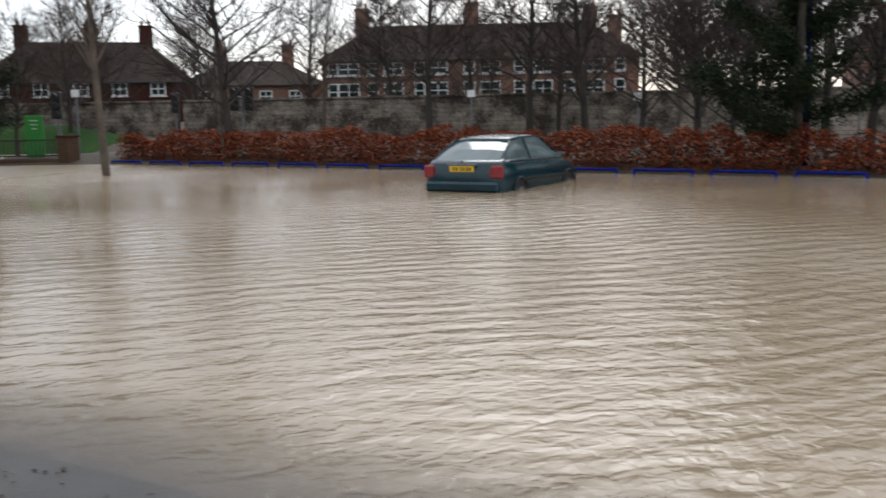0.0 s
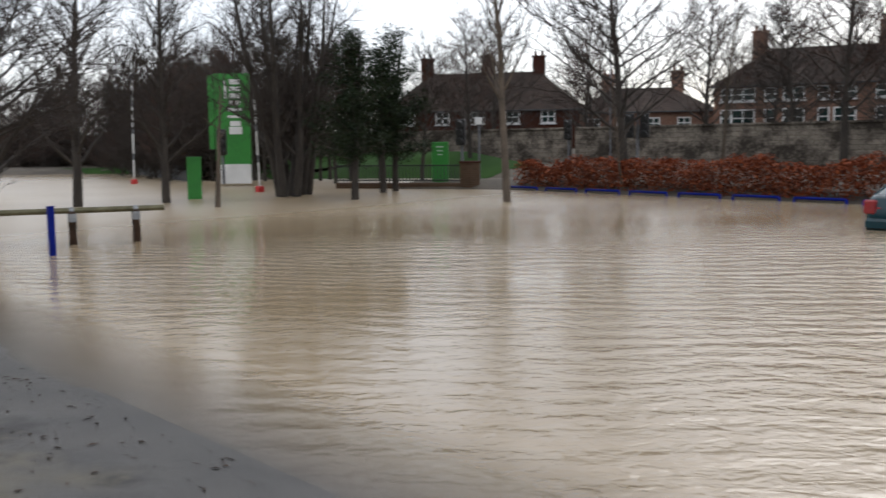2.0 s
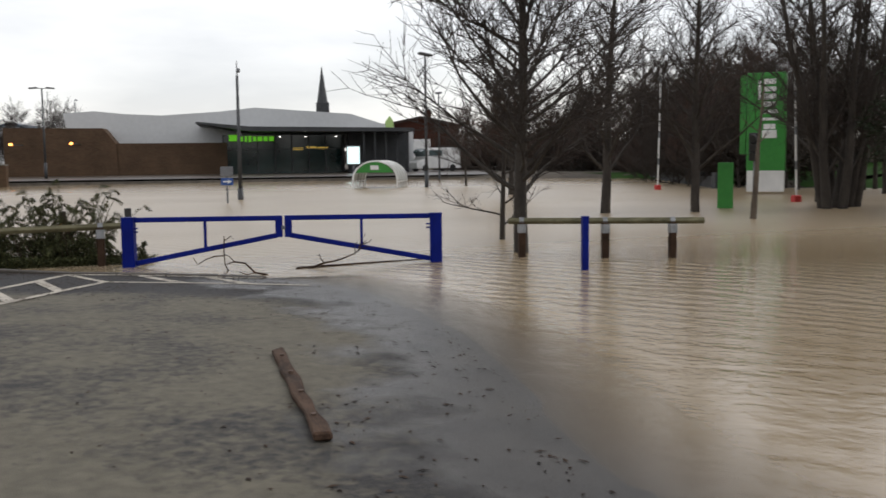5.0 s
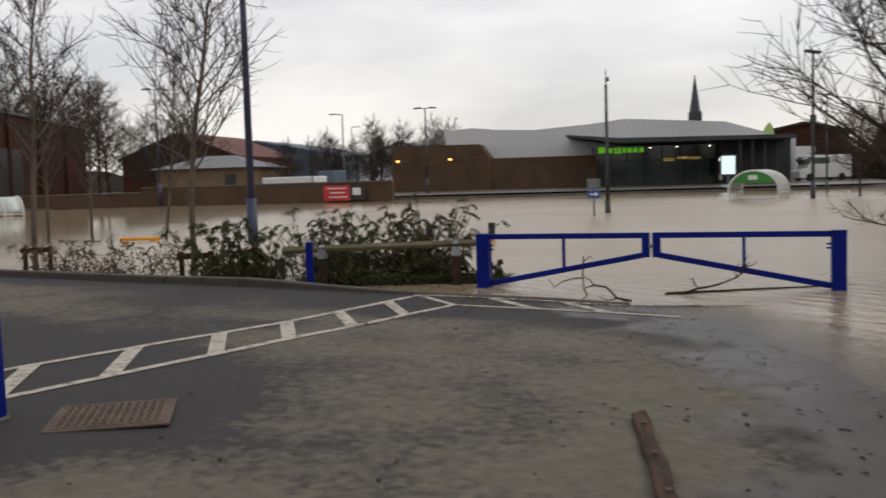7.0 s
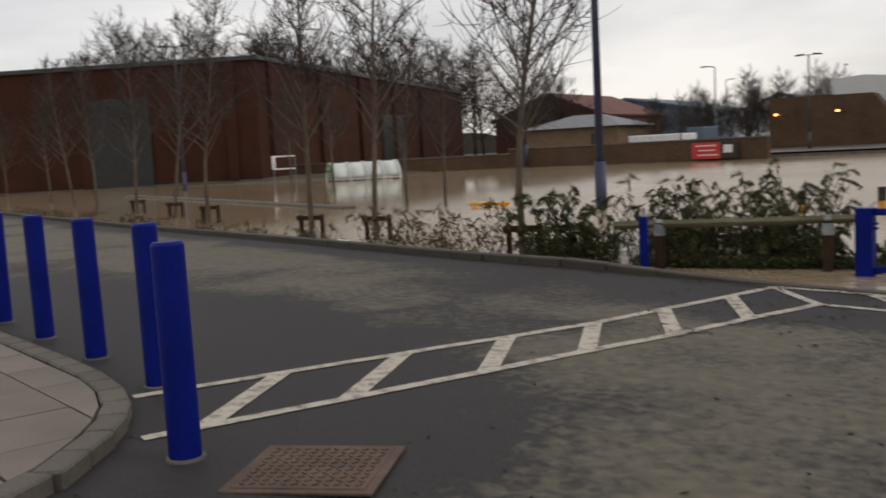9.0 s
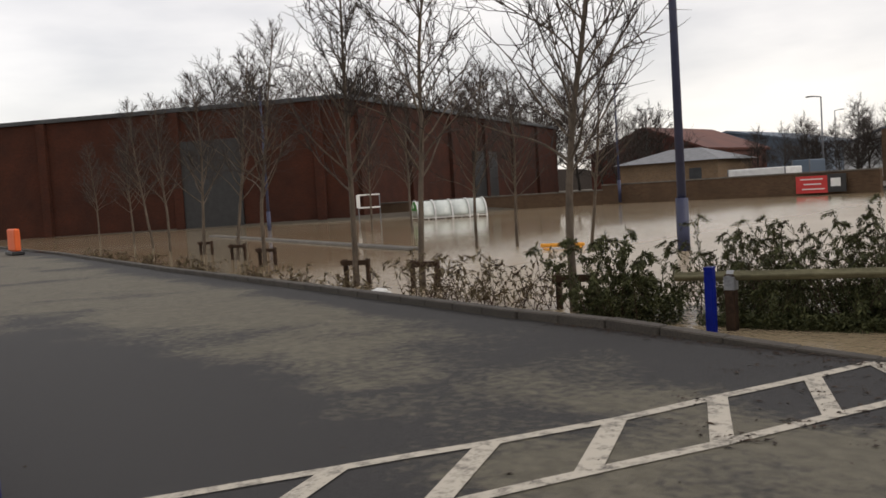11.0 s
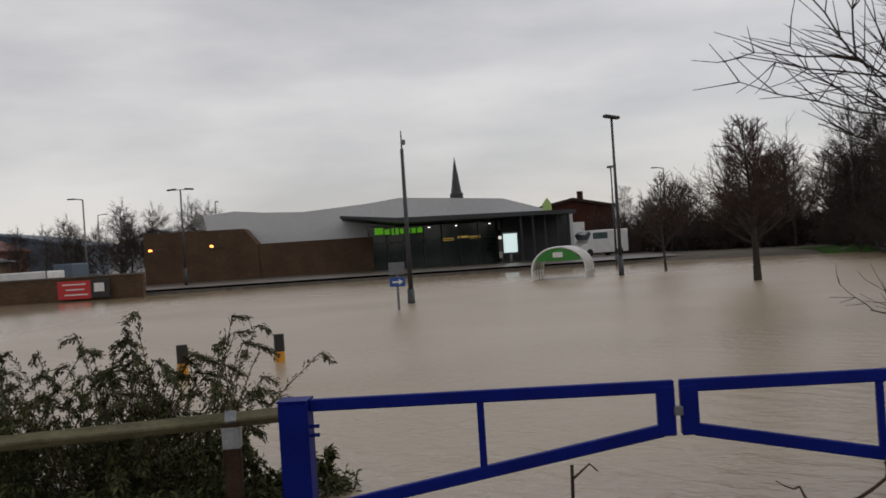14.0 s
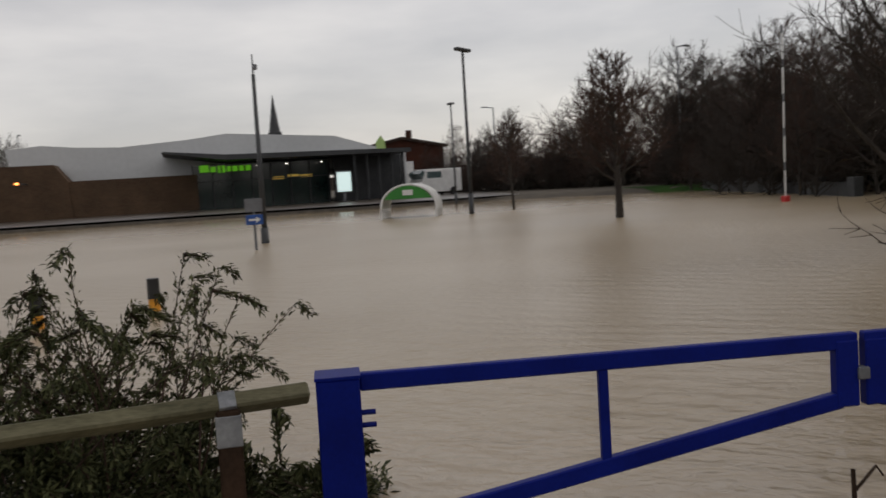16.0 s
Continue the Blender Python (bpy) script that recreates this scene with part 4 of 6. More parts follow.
park["e"] = bare_tree("bare_tree", 10.0, 0.18, 25, "broad bare tree with dense twigs", BARK, TWIG, 0.2, 0.5, 44, 9, 5, rise=0.5, loc=(28.7, 16.9, 0.1), group="bare trees", fat=2.4)


def plant(kind, x, y, z, s, turn):
    t = copy_thing(park[kind], pose(x, y, z, 0, 0, turn))
    t.scale = (s, s, s)
    return t


rng = random.Random(77)
for kind, x, y, s in [("a", 13.4, 21.1, 0.95), ("b", 18.3, 21.8, 0.9), ("e", 19.2, 24.5, 0.8), ("c", 36.8, 8.4, 1.05), ("e", 37.5, 6.3, 1.0), ("d", 33.1, 15.8, 0.8), ("d", 34.5, 2.2, 0.7), ("c", 36, 1.6, 0.95),
                      ("e", 29.2, 0.2, 0.62), ("c", 29.4, 1.9, 0.6), ("e", 27.5, -1.0, 0.5), ("e", 29.5, -6.5, 0.75), ("c", 40, 21, 0.9), ("e", 50, 22, 0.95), ("c", 47, 34, 0.9), ("e", 38, 33, 0.8), ("c", 33.5, 30, 0.8),
                      ("c", 55, 12, 0.9), ("e", 52, 2, 0.9), ("d", 24.4, 13.6, 0.35), ("e", 44, 14, 0.8), ("c", 42, 9, 0.75), ("e", 58, 28, 0.95), ("c", 60, 20, 0.9), ("e", 55, 40, 0.9), ("c", 46, 44, 0.85), ("e", 40, 48, 0.8), ("e", 26, -4.5, 0.75), ("c", 24.5, -5.6, 0.7), ("e", 32, -3, 0.9), ("e", 51, 5, 1.0), ("c", 55, 3, 1.05), ("e", 58, 7, 1.05), ("c", 49, 1, 0.95), ("e", 60, 1, 1.1), ("c", 63, 5, 1.1), ("e", 47, 4, 0.8), ("e", 54, -3, 1.0), ("c", 66, 2, 1.1)]:
    plant(kind, x, y, 0.1, s, rng.uniform(0, 360))
# Woodland along the far side of the car park.
for k in range(70):
    f = (k % 35) / 34
    x = (24.5 + 9 * min(1, f * 1.8) if f < 0.55 else 33.5 - 10 * (f - 0.55) / 0.45) + rng.gauss(0, 1.6) + (5 if k > 34 else 0)
    y = 40 + 56 * f + rng.gauss(0, 1.2) + (3 if k > 34 else 0)
    t = plant("ce"[k % 2], x, y, 0.1, (0.86 - 0.2 * max(0, f - 0.5) / 0.5) * rng.uniform(0.72, 1.0), rng.uniform(0, 360))
for k in range(130):
    f = (k % 65) / 64
    x = (23.5 + 9 * min(1, f * 1.8) if f < 0.55 else 32.5 - 11 * (f - 0.55) / 0.45) + rng.gauss(0, 1.0)
    t = plant("ec"[k % 2], x, 38.5 + 57 * f + rng.gauss(0, 1), -0.6, rng.uniform(0.3, 0.5), rng.uniform(0, 360))
for k in range(14):
    plant("ec"[k % 2], 23.5 + rng.uniform(0, 5), 27 + k * 0.9, 0.2, rng.uniform(0.42, 0.62), rng.uniform(0, 360))
# Brushwood under the trees, down to the low wall.
brush_pts = []
for k in range(26000):
    f = rng.random()
    bx = (24.5 + 9 * min(1, f * 1.8) if f < 0.55 else 33.5 - 10 * (f - 0.55) / 0.45) + rng.gauss(1.2, 1.5)
    by = 38 + 58 * f + rng.gauss(0, 1.0)
    top = 2.3 + 1.6 * noise.noise(Vector((bx * 0.4, by * 0.4, 7)))
    brush_pts.append((bx, by, 0.1 + rng.random() * top))
tagged(raw("brushwood", *leaves(brush_pts, 0.10, rng, 4.5), leaf_material("winter_brush", (0.012, 0.010, 0.007), (0.045, 0.034, 0.022), 0.9)), "dense dark winter brushwood under the bare trees", "bushes", kind="stuff")
# Trees behind the brick shed and round the stores.
for k in range(28):
    f = k / 27
    plant("ce"[k % 2], -88 + 24 * f + rng.gauss(0, 2), 68 + 46 * f + rng.gauss(0, 3), 0.2, rng.uniform(1.35, 1.75), rng.uniform(0, 360))
for x, y, s in [(-27, 92, 0.6), (-23, 95, 0.72), (-19.5, 92, 0.66), (-16.5, 96, 0.72), (-29, 100, 0.6), (-25, 88, 0.5), (-20, 87, 0.52), (-17, 90, 0.5), (-14.5, 95, 0.66), (-21.5, 90, 0.55), (-18.2, 86.5, 0.42), (-23.5, 86, 0.42), (-15, 93, 0.6), (-46, 100, 0.9), (-48, 96, 0.8), (-46, 104, 0.9), (-50, 106, 0.9), (-44, 92, 0.6), (-52, 100, 0.8), (-22, 86, 0.5), (-18, 88, 0.55), (-26, 84, 0.5), (-29, 86, 0.5), (-15, 91, 0.55), (-31, 92, 0.5), (-24, 98, 0.65)]:
    plant("e", x, y, 0.2, s, rng.uniform(0, 360))


def conifer(x, y, h, w, seed, label, low=0.2, z=0.0, full=1.0):
    rng = random.Random(seed)
    c = thing("pine_tree", (x, y, z), label, "tree", "pines")
    trunk = grow(rng, Vector((0, 0, -0.6)), Vector((0, 0, 1)), h + 0.6, 0.13, 0.02, 10, 0.03, 0.05)
    arms, pts = [], []
    for k in range(38):
        f = low + (0.98 - low) * k / 38
        a = k * 2.4 + rng.random()
        q = Vector((0, 0, f * h))
        ln = w * (1.1 - f) * rng.uniform(0.35, 1.35) + 0.2
        arm = grow(rng, q, Vector((math.cos(a), math.sin(a), 0.25)), ln, 0.025, 0.008, 6, 0.12, 0.05)
        arms.append(arm)
        for m in range(int((230 * ln / w + 30) * full)):
            i = rng.randint(1, 6)
            pts.append(arm[i][0] + Vector((rng.gauss(0, 0.14), rng.gauss(0, 0.14), rng.gauss(0, 0.11))) * (w / 1.6) ** 0.5)
    raw("trunk", *tubes([trunk], 8), BARK, c, smooth=True)
    raw("branchwork", *tubes(arms, 4), BARK, c)
    raw("crown", *leaves(pts, 0.038, rng, 5.0), DARKLEAF, c)


conifer(17.6, 17.85, 4.8, 1.4, 3, "dark green pine standing in flood water", 0.22)
conifer(21.6, 21.0, 5.4, 1.4, 4, "dark green pine beside the railings", 0.2)
conifer(20.65, 20.5, 4.6, 1.3, 6, "dark green pine standing in flood water", 0.25)
conifer(23.1, -3.1, 8.4, 2.1, 5, "big dark green pine behind the blue rails", 0.10, 0.0, 5.0)


def beech_hedge(y0, y1):
    rng = random.Random(9)
    h = thing("beech_hedge", (23.4, (y0 + y1) / 2, -0.1), "copper brown winter beech hedge behind blue rails", "hedge")
    pts, stems = [], []
    for k in range(60000):
        y = rng.uniform(y0, y1)
        top = 1.08 + 0.30 * noise.noise(Vector((y * 0.6, 0, 3))) + 0.26 * noise.noise(Vector((y * 2.3, 1, 3)))
        z = rng.random() ** 0.75 * top
        x = rng.uniform(-0.55, 0.55) * (1 - 0.35 * (z / top) ** 2)
        if noise.noise(Vector((x * 2, y * 1.6, z * 2.6))) > -0.36:
            pts.append((22.65 + 0.095 * y + 0.75 + x - 23.4, y - (y0 + y1) / 2, z))
    for k in range(420):
        y = rng.uniform(y0, y1)
        stems.append(grow(rng, Vector((22.65 + 0.095 * y + 0.75 - 23.4 + rng.uniform(-0.3, 0.3), y - (y0 + y1) / 2, -0.15)), Vector((rng.gauss(0, 0.3), rng.gauss(0, 0.3), 1)),
                          rng.uniform(0.8, 1.2), 0.012, 0.004, 5, 0.12, 0.05))
    raw("stem_clump", *tubes(stems, 4), REDTWIG, h, "bare brown stems")
    raw("foliage", *leaves(pts, 0.06, rng, 1.6), BEECH, h)


beech_hedge(-11.5, 18.5)

# ---- blue hoop rails along the far edge ----
def hoop_rail():
    r = thing("hoop_rail", (0, 0, 0), "low blue tubular hoop rail at the water's edge", "rail", "blue hoop rails")
    part("top_bar", tube(bmesh.new(), (0, -0.68, 0.10), (0, 0.68, 0.10), 0.036, seg=10), BLUE, r, smooth=True)
    for s in (-1, 1):
        part("leg", tube(bmesh.new(), (0, s * 0.68, 0.11), (0, s * 0.80, -0.6), 0.036, seg=10), BLUE, r, smooth=True)
    return r


hoop = hoop_rail()
hoop.matrix_basis = pose(22.65 + 0.095 * 17.66, 17.66, 0, 0, 0, -5.4)
for k in range(1, 14):
    y = 17.66 - 1.8 * k
    copy_thing(hoop, pose(22.65 + 0.095 * y, y, 0, 0, 0, -5.4))

# ---- car ----
def loft(rings):
    bm = bmesh.new()
    rows = [[bm.verts.new(p) for p in ring] for ring in rings]
    n = len(rows[0])
    for a, b in zip(rows, rows[1:]):
        for i in range(n):
            j = (i + 1) % n
            bm.faces.new((a[i], a[j], b[j], b[i]))
    bm.faces.new(rows[0][::-1])
    bm.faces.new(rows[-1])
    bmesh.ops.recalc_face_normals(bm, faces=bm.faces)
    return bm


def hatchback(x, y, z, turn):
    c = thing("car", (x, y, z), "dark teal hatchback stranded in flood water", "car", turn=turn)
    # Stations along the length from the tail: x, half width, sill, waist, shoulder height.
    st = [(0.0, 0.70, 0.42, 0.62, 0.70), (0.05, 0.80, 0.30, 0.66, 0.92), (0.22, 0.855, 0.26, 0.70, 0.99), (0.75, 0.875, 0.24, 0.70, 1.0), (1.5, 0.885, 0.22, 0.68, 0.97), (2.5, 0.885, 0.22, 0.66, 0.945),
          (3.2, 0.88, 0.22, 0.64, 0.91), (3.8, 0.86, 0.24, 0.60, 0.83), (4.25, 0.80, 0.27, 0.52, 0.72), (4.45, 0.66, 0.33, 0.46, 0.60)]
    rings = []
    for sx_, w, lo, mid, hi in st:
        half = [(w * 0.86, lo), (w * 0.99, lo + 0.08), (w, mid), (w * 0.985, mid + 0.12), (w * 0.93, hi - 0.02), (w * 0.80, hi + 0.02)]
        rings.append([(sx_, yy, zz) for yy, zz in half] + [(sx_, -yy, zz) for yy, zz in half[::-1]])
    body = part("body", loft(rings), TEAL, c, "dark teal bodywork", True)
    body.modifiers.new("round", "BEVEL").width = 0.02
    cab = [(0.20, 0.70, 0.99, 0.73), (0.58, 0.64, 1.20, 0.72), (1.0, 0.57, 1.385, 0.70), (1.5, 0.585, 1.425, 0.71), (2.1, 0.585, 1.435, 0.72), (2.5, 0.60, 1.40, 0.73), (2.9, 0.66, 1.20, 0.76), (3.32, 0.72, 0.93, 0.78)]
    glass = []
    for sx_, w, top, wb in cab:
        half = [(wb * 1.06, 0.90), (wb * 1.05, 0.96), ((wb + w) / 2 * 1.03, (0.96 + top) / 2 if top > 1.0 else 0.965), (w, max(top - 0.03, 0.97)), (w * 0.6, max(top, 0.985))]
        glass.append([(sx_, yy, zz) for yy, zz in half] + [(sx_, -yy, zz) for yy, zz in half[::-1]])
    part("glazing", loft(glass), GLASS, c, "grey tinted glazing")
    roof = []
    for sx_, w, top, wb in [(0.93, 0.565, 1.36, 0), (1.05, 0.58, 1.40, 0), (1.5, 0.585, 1.44, 0), (2.1, 0.585, 1.445, 0), (2.5, 0.59, 1.41, 0)]:
        roof.append([(sx_, w, top - 0.045), (sx_, w * 0.93, top), (sx_, w * 0.5, top + 0.018), (sx_, -w * 0.5, top + 0.018), (sx_, -w * 0.93, top), (sx_, -w, top - 0.045)])
    part("roof", loft(roof), TEAL, c, "dark teal roof panel", True)
    for s in (-1, 1):
        for a, b, w_ in [((0.26, 0.775, 0.97), (1.0, 0.585, 1.385), 0.05), ((1.62, 0.765, 0.96), (1.58, 0.59, 1.415), 0.06), ((3.3, 0.79, 0.93), (2.45, 0.595, 1.395), 0.045)]:
            part("pillar", beam(bmesh.new(), (a[0], s * a[1], a[2]), (b[0], s * b[1], b[2]), 0.03, w_, 0.008), TEAL, c)
        part("window_trim", beam(bmesh.new(), (0.45, s * 0.822, 0.985), (3.1, s * 0.83, 0.945), 0.02, 0.025, 0.004), BLACK, c)
        part("side_strip", beam(bmesh.new(), (0.9, s * 0.89, 0.60), (3.4, s * 0.888, 0.57), 0.02, 0.05, 0.006), BLACK, c)
        for xd in (1.28, 2.32):
            part("door_handle", boxed((xd, s * 0.888, 0.80), (0.17, 0.03, 0.035), None, 0.008), TEAL, c)
        mirror = part("mirror", boxed((2.72, s * 0.96, 1.0), (0.12, 0.2, 0.13), None, 0.035), TEAL, c, "teal door mirror")
        part("mirror_glass", boxed((2.655, s * 0.96, 1.0), (0.006, 0.16, 0.10)), GLASS, mirror)
        lamp = part("tail_lamp", boxed((0.095, s * 0.715, 0.79), (0.2, 0.25, 0.25), Matrix.Rotation(-s * 0.35, 4, "Z"), 0.03), LAMPRED, c, "red tail lamp")
        part("indicator_lens", boxed((0.045, s * 0.57, 0.765), (0.07, 0.10, 0.07), None, 0.015), LAMPRED, lamp, "dark red reversing lens")
        for xw in (0.86, 3.52):
            wheel = part("wheel", tube(bmesh.new(), (xw, s * 0.70, 0.30), (xw, s * 0.885, 0.30), 0.30, seg=24), BLACK, c, "black tyre")
            part("rim", tube(bmesh.new(), (xw, s * 0.84, 0.30), (xw, s * 0.896, 0.30), 0.19, 0.17, seg=18), GREYPOLE, wheel, "grey wheel cover")
            arch = bmesh.new()
            for k in range(10):
                a0, a1 = math.pi * k / 10, math.pi * (k + 1) / 10
                tube(arch, (xw + 0.335 * math.cos(a0), s * 0.888, 0.32 + 0.335 * math.sin(a0)), (xw + 0.335 * math.cos(a1), s * 0.888, 0.32 + 0.335 * math.sin(a1)), 0.022, seg=6)
            part("wheel_arch", arch, BLACK, c)
    part("bumper", boxed((0.02, 0, 0.50), (0.16, 1.58, 0.20), None, 0.045), TEAL, c, "dark teal rear bumper")
    plate_ = part("number_plate", boxed((0.0, 0.0, 0.845), (0.02, 0.52, 0.115), Matrix.Rotation(-0.12, 4, "Y"), 0.004), YELLOW, c, "yellow plate with dark bars")
    for k in range(6):
        part("bar", boxed((-0.013, -0.19 + 0.066 * k + (0.03 if k > 3 else 0), 0.845), (0.004, 0.036, 0.07), Matrix.Rotation(-0.12, 4, "Y")), BLACK, plate_)
    part("boot_trim", boxed((0.005, 0, 0.925), (0.05, 0.62, 0.035), None, 0.008), GREYPOLE, c, "bright boot trim")
    part("rear_wiper", beam(bmesh.new(), (0.36, 0.02, 1.05), (0.52, 0.40, 1.13), 0.012, 0.02, 0.002), BLACK, c)
    part("badge", tube(bmesh.new(), (0.03, 0, 0.965), (0.018, 0, 0.965), 0.045, seg=14), GREYPOLE, c, "plain oval badge")


hatchback(17.05, 2.12, -0.39, -1.5)
for ob in list(scene.objects):
    if ob.name == "car":
        ob.scale = (0.97, 0.97, 0.97)


# ---- entrance: pylon sign, barriers, railings, signals ----
pylon = thing("pylon_sign", (21.06, 30.9, 0.1), "tall green store pylon sign with pale marks", "sign", turn=-36)
part("base", boxed((0, 0, 0.38), (1.35, 0.35, 0.8), None, 0.01), WHITE, pylon, "white plinth")
face = part("panel", boxed((0, 0, 2.6), (1.4, 0.3, 3.7), None, 0.02), GREEN, pylon, "bright green panel")
for k, (w_, h_) in enumerate([(0.42, 0.30), (0.34, 0.20), (0.5, 0.1), (0.46, 0.14), (0.34, 0.18), (0.34, 0.22), (0.34, 0.18), (0.34, 0.2)]):
    part("bar", boxed((0.12, -0.165, 2.15 + 0.28 * k), (w_ * 1.25, 0.02, h_ * 1.0), None, 0.01), WHITE, face, "white mark")
part("small_bars", boxed((-0.25, -0.165, 3.8), (0.1, 0.02, 0.7), None, 0.006), WHITE, face, "small white mark")
part("side_strip", boxed((-0.85, 0.05, 2.9), (0.22, 0.2, 3.0), None, 0.01), GREEN, pylon)

gp = thing("green_post_sign", (14.9, 22.35, -0.5), "green panel sign standing in flood water", "sign", turn=-35)
part("panel", boxed((0, 0, 1.0), (0.42, 0.12, 1.55), None, 0.015), GREEN, gp)
part("foot", boxed((0, 0, 0.1), (0.3, 0.1, 0.4), None, 0.01), DARKMETAL, gp)
tagged(bare_tree("tree_stump", 3.4, 0.09, 61, "slim broken trunk standing in flood water", PALEBARK, TWIG, 0.6, 0.2, 5, 2, 1, loc=(13.28, 18.0, 0)), category="tree")
bare_tree("bare_tree", 5.4, 0.14, 62, "russet twiggy tree leaning in the flooded car park", BARK, REDTWIG, 0.3, 0.46, 48, 11, 6, rise=0.55, loc=(12.15, 34.9, 0), fat=1.8).rotation_euler = (0, -0.06, 0)
bare_tree("bare_tree", 4.8, 0.07, 63, "small leaning bare tree in the flooded car park", BARK, REDTWIG, 0.3, 0.36, 30, 8, 5, loc=(13.4, 48.6, 0), fat=1.8).rotation_euler = (0, -0.12, 0)


def car_barrier(x, y, h, lean):
    b = thing("car_barrier", (x, y, -0.5), "raised white barrier arm on a red cabinet", "barrier", "raised barriers")
    part("cabinet", boxed((0, 0, 0.46), (0.24, 0.26, 0.5), None, 0.03), RED, b, "red drive cabinet")
    up = Vector((math.sin(radians(lean)) * 0.8, math.sin(radians(lean)) * 0.5, 1)).normalized()
    n = 20
    for k in range(n):
        a, c_ = Vector((0, 0, 0.7)) + up * h * k / n, Vector((0, 0, 0.7)) + up * h * (k + 1) / n
        part("arm_band", beam(bmesh.new(), a, c_, 0.055, 0.045, 0.004), GREYPOLE if k % 4 == 3 else WHITE, b, "dull grey band" if k % 4 == 3 else "white band")


car_barrier(19.5, 37.2, 5.9, 2)
car_barrier(18.6, 24.8, 5.4, -4)


def iron_railing(a, b, h, label):
    a, b = Vector((*a, 0)), Vector((*b, 0))
    r = thing("railing", (a + b) / 2, label, "railing")
    c = (a + b) / 2
    d = (b - a).normalized()
    part("plinth", beam(bmesh.new(), a - c + Vector((0, 0, 0.05)), b - c + Vector((0, 0, 0.05)), 0.22, 0.3, 0.01), BUFFBRICK, r, "low dark brick plinth")
    for z in (0.3, h):
        part("rail", beam(bmesh.new(), a - c + Vector((0, 0, z)), b - c + Vector((0, 0, z)), 0.05, 0.045, 0.004), BLACK, r)
    n = int((b - a).length / 0.13)
    for k in range(n + 1):
        p = a - c + d * (b - a).length * k / n
        part("baluster", tube(bmesh.new(), p + Vector((0, 0, 0.2)), p + Vector((0, 0, h)), 0.017, seg=5), BLACK, r)


iron_railing((24.05, 20.35), (21.78, 24.68), 0.82, "black iron railing on a low brick plinth")
pier = thing("brick_pier", (24.2, 20.1, -0.4), "square brown brick pier with a stone cap", "pier")
part("shaft", boxed((0, 0, 0.65), (0.5, 0.5, 1.3), None, 0.01), BUFFBRICK, pier)
part("cap", boxed((0, 0, 1.33), (0.56, 0.56, 0.08), None, 0.015), REDBRICK, pier, "reddish cap")
nb = thing("green_notice_board", (24.5, 22.0, 0.05), "green free standing notice board by the railing", "sign", turn=-52)
part("panel", boxed((0, 0, 0.85), (0.62, 0.1, 1.5), None, 0.02), GREEN, nb)
for k in range(3):
    part("bar", boxed((0, -0.056, 1.42 - 0.14 * k), (0.26 - 0.05 * k, 0.012, 0.03)), PLASTIC, nb, "pale mark")


def traffic_signal(x, y, top, turn, label, heads=1):
    t = thing("traffic_signal", (x, y, 0.2), label, "traffic light", "traffic signals", turn=turn)
    part("pole", tube(bmesh.new(), (0, 0, 0), (0, 0, top), 0.055, seg=10), GREYPOLE, t)
    for k in range(heads):
        hx = 0.0 if heads == 1 else (-0.3 + 0.6 * k)
        head = part("signal_head", boxed((hx, -0.12, top - 0.45), (0.34, 0.24, 0.95), None, 0.03), BLACK, t, "black signal head")
        for m in range(3):
            part("visor", tube(bmesh.new(), (hx, -0.24, top - 0.15 - 0.3 * m), (hx, -0.42, top - 0.18 - 0.3 * m), 0.12, 0.125, seg=12), BLACK, head)


traffic_signal(32.5, 19.2, 2.45, -65, "twin headed black traffic signal by the road", 2)
traffic_signal(36.4, 26.2, 2.45, -65, "black traffic signal by the road")
traffic_signal(25.5, 21.9, 2.25, -60, "black traffic signal by the railing")
traffic_signal(18.8, 27.7, 2.0, -40, "black traffic signal before the pylon sign")
for x, y, h in [(38.3, 25.2, 7), (25.9, 21.4, 2.4), (34.1, 9.7, 2.2), (31.5, 2.6, 1.9), (36.7, -3.7, 1.8)]:
    p = thing("sign_pole", (x, y, 0.1), "grey roadside pole with a small plate", "sign", "roadside poles", turn=-70)
    part("pole", tube(bmesh.new(), (0, 0, 0), (0, 0, h), 0.04, seg=8), GREYPOLE, p)
    part("plate", boxed((0, -0.06, h - 0.1), (0.3, 0.02, 0.26), None, 0.01), WHITE, p)
lamp_column("lamp_column", 23.4, -3.3, 7.0, 0.06, BLUE, "tall slim blue column behind the pine", "flat", 0.1, 0, 0.0)

gb = tagged(grid_sheet("grass_bank", np.arange(27.4, 35.1, 0.65), np.arange(26.4, 36.1, 0.7), lambda x, y: land(x, y) + 0.02 + np.clip((x - 28.4) * 0.16, 0, 0.7) * np.clip((y - 26.4) / 5, 0, 1), GRASS), "short green grass bank behind the railing", "grass", kind="structure")
gb2 = tagged(grid_sheet("grass_bank", np.arange(26, 42.1, 0.8), np.arange(36, 66.1, 0.9), lambda x, y: land(x, y) + 0.02 + np.clip((x - 27 - 0.1 * (y - 36)) * 0.1, 0, 0.9), GRASS), "dark green grass bank under the bare trees", "grass", kind="structure")

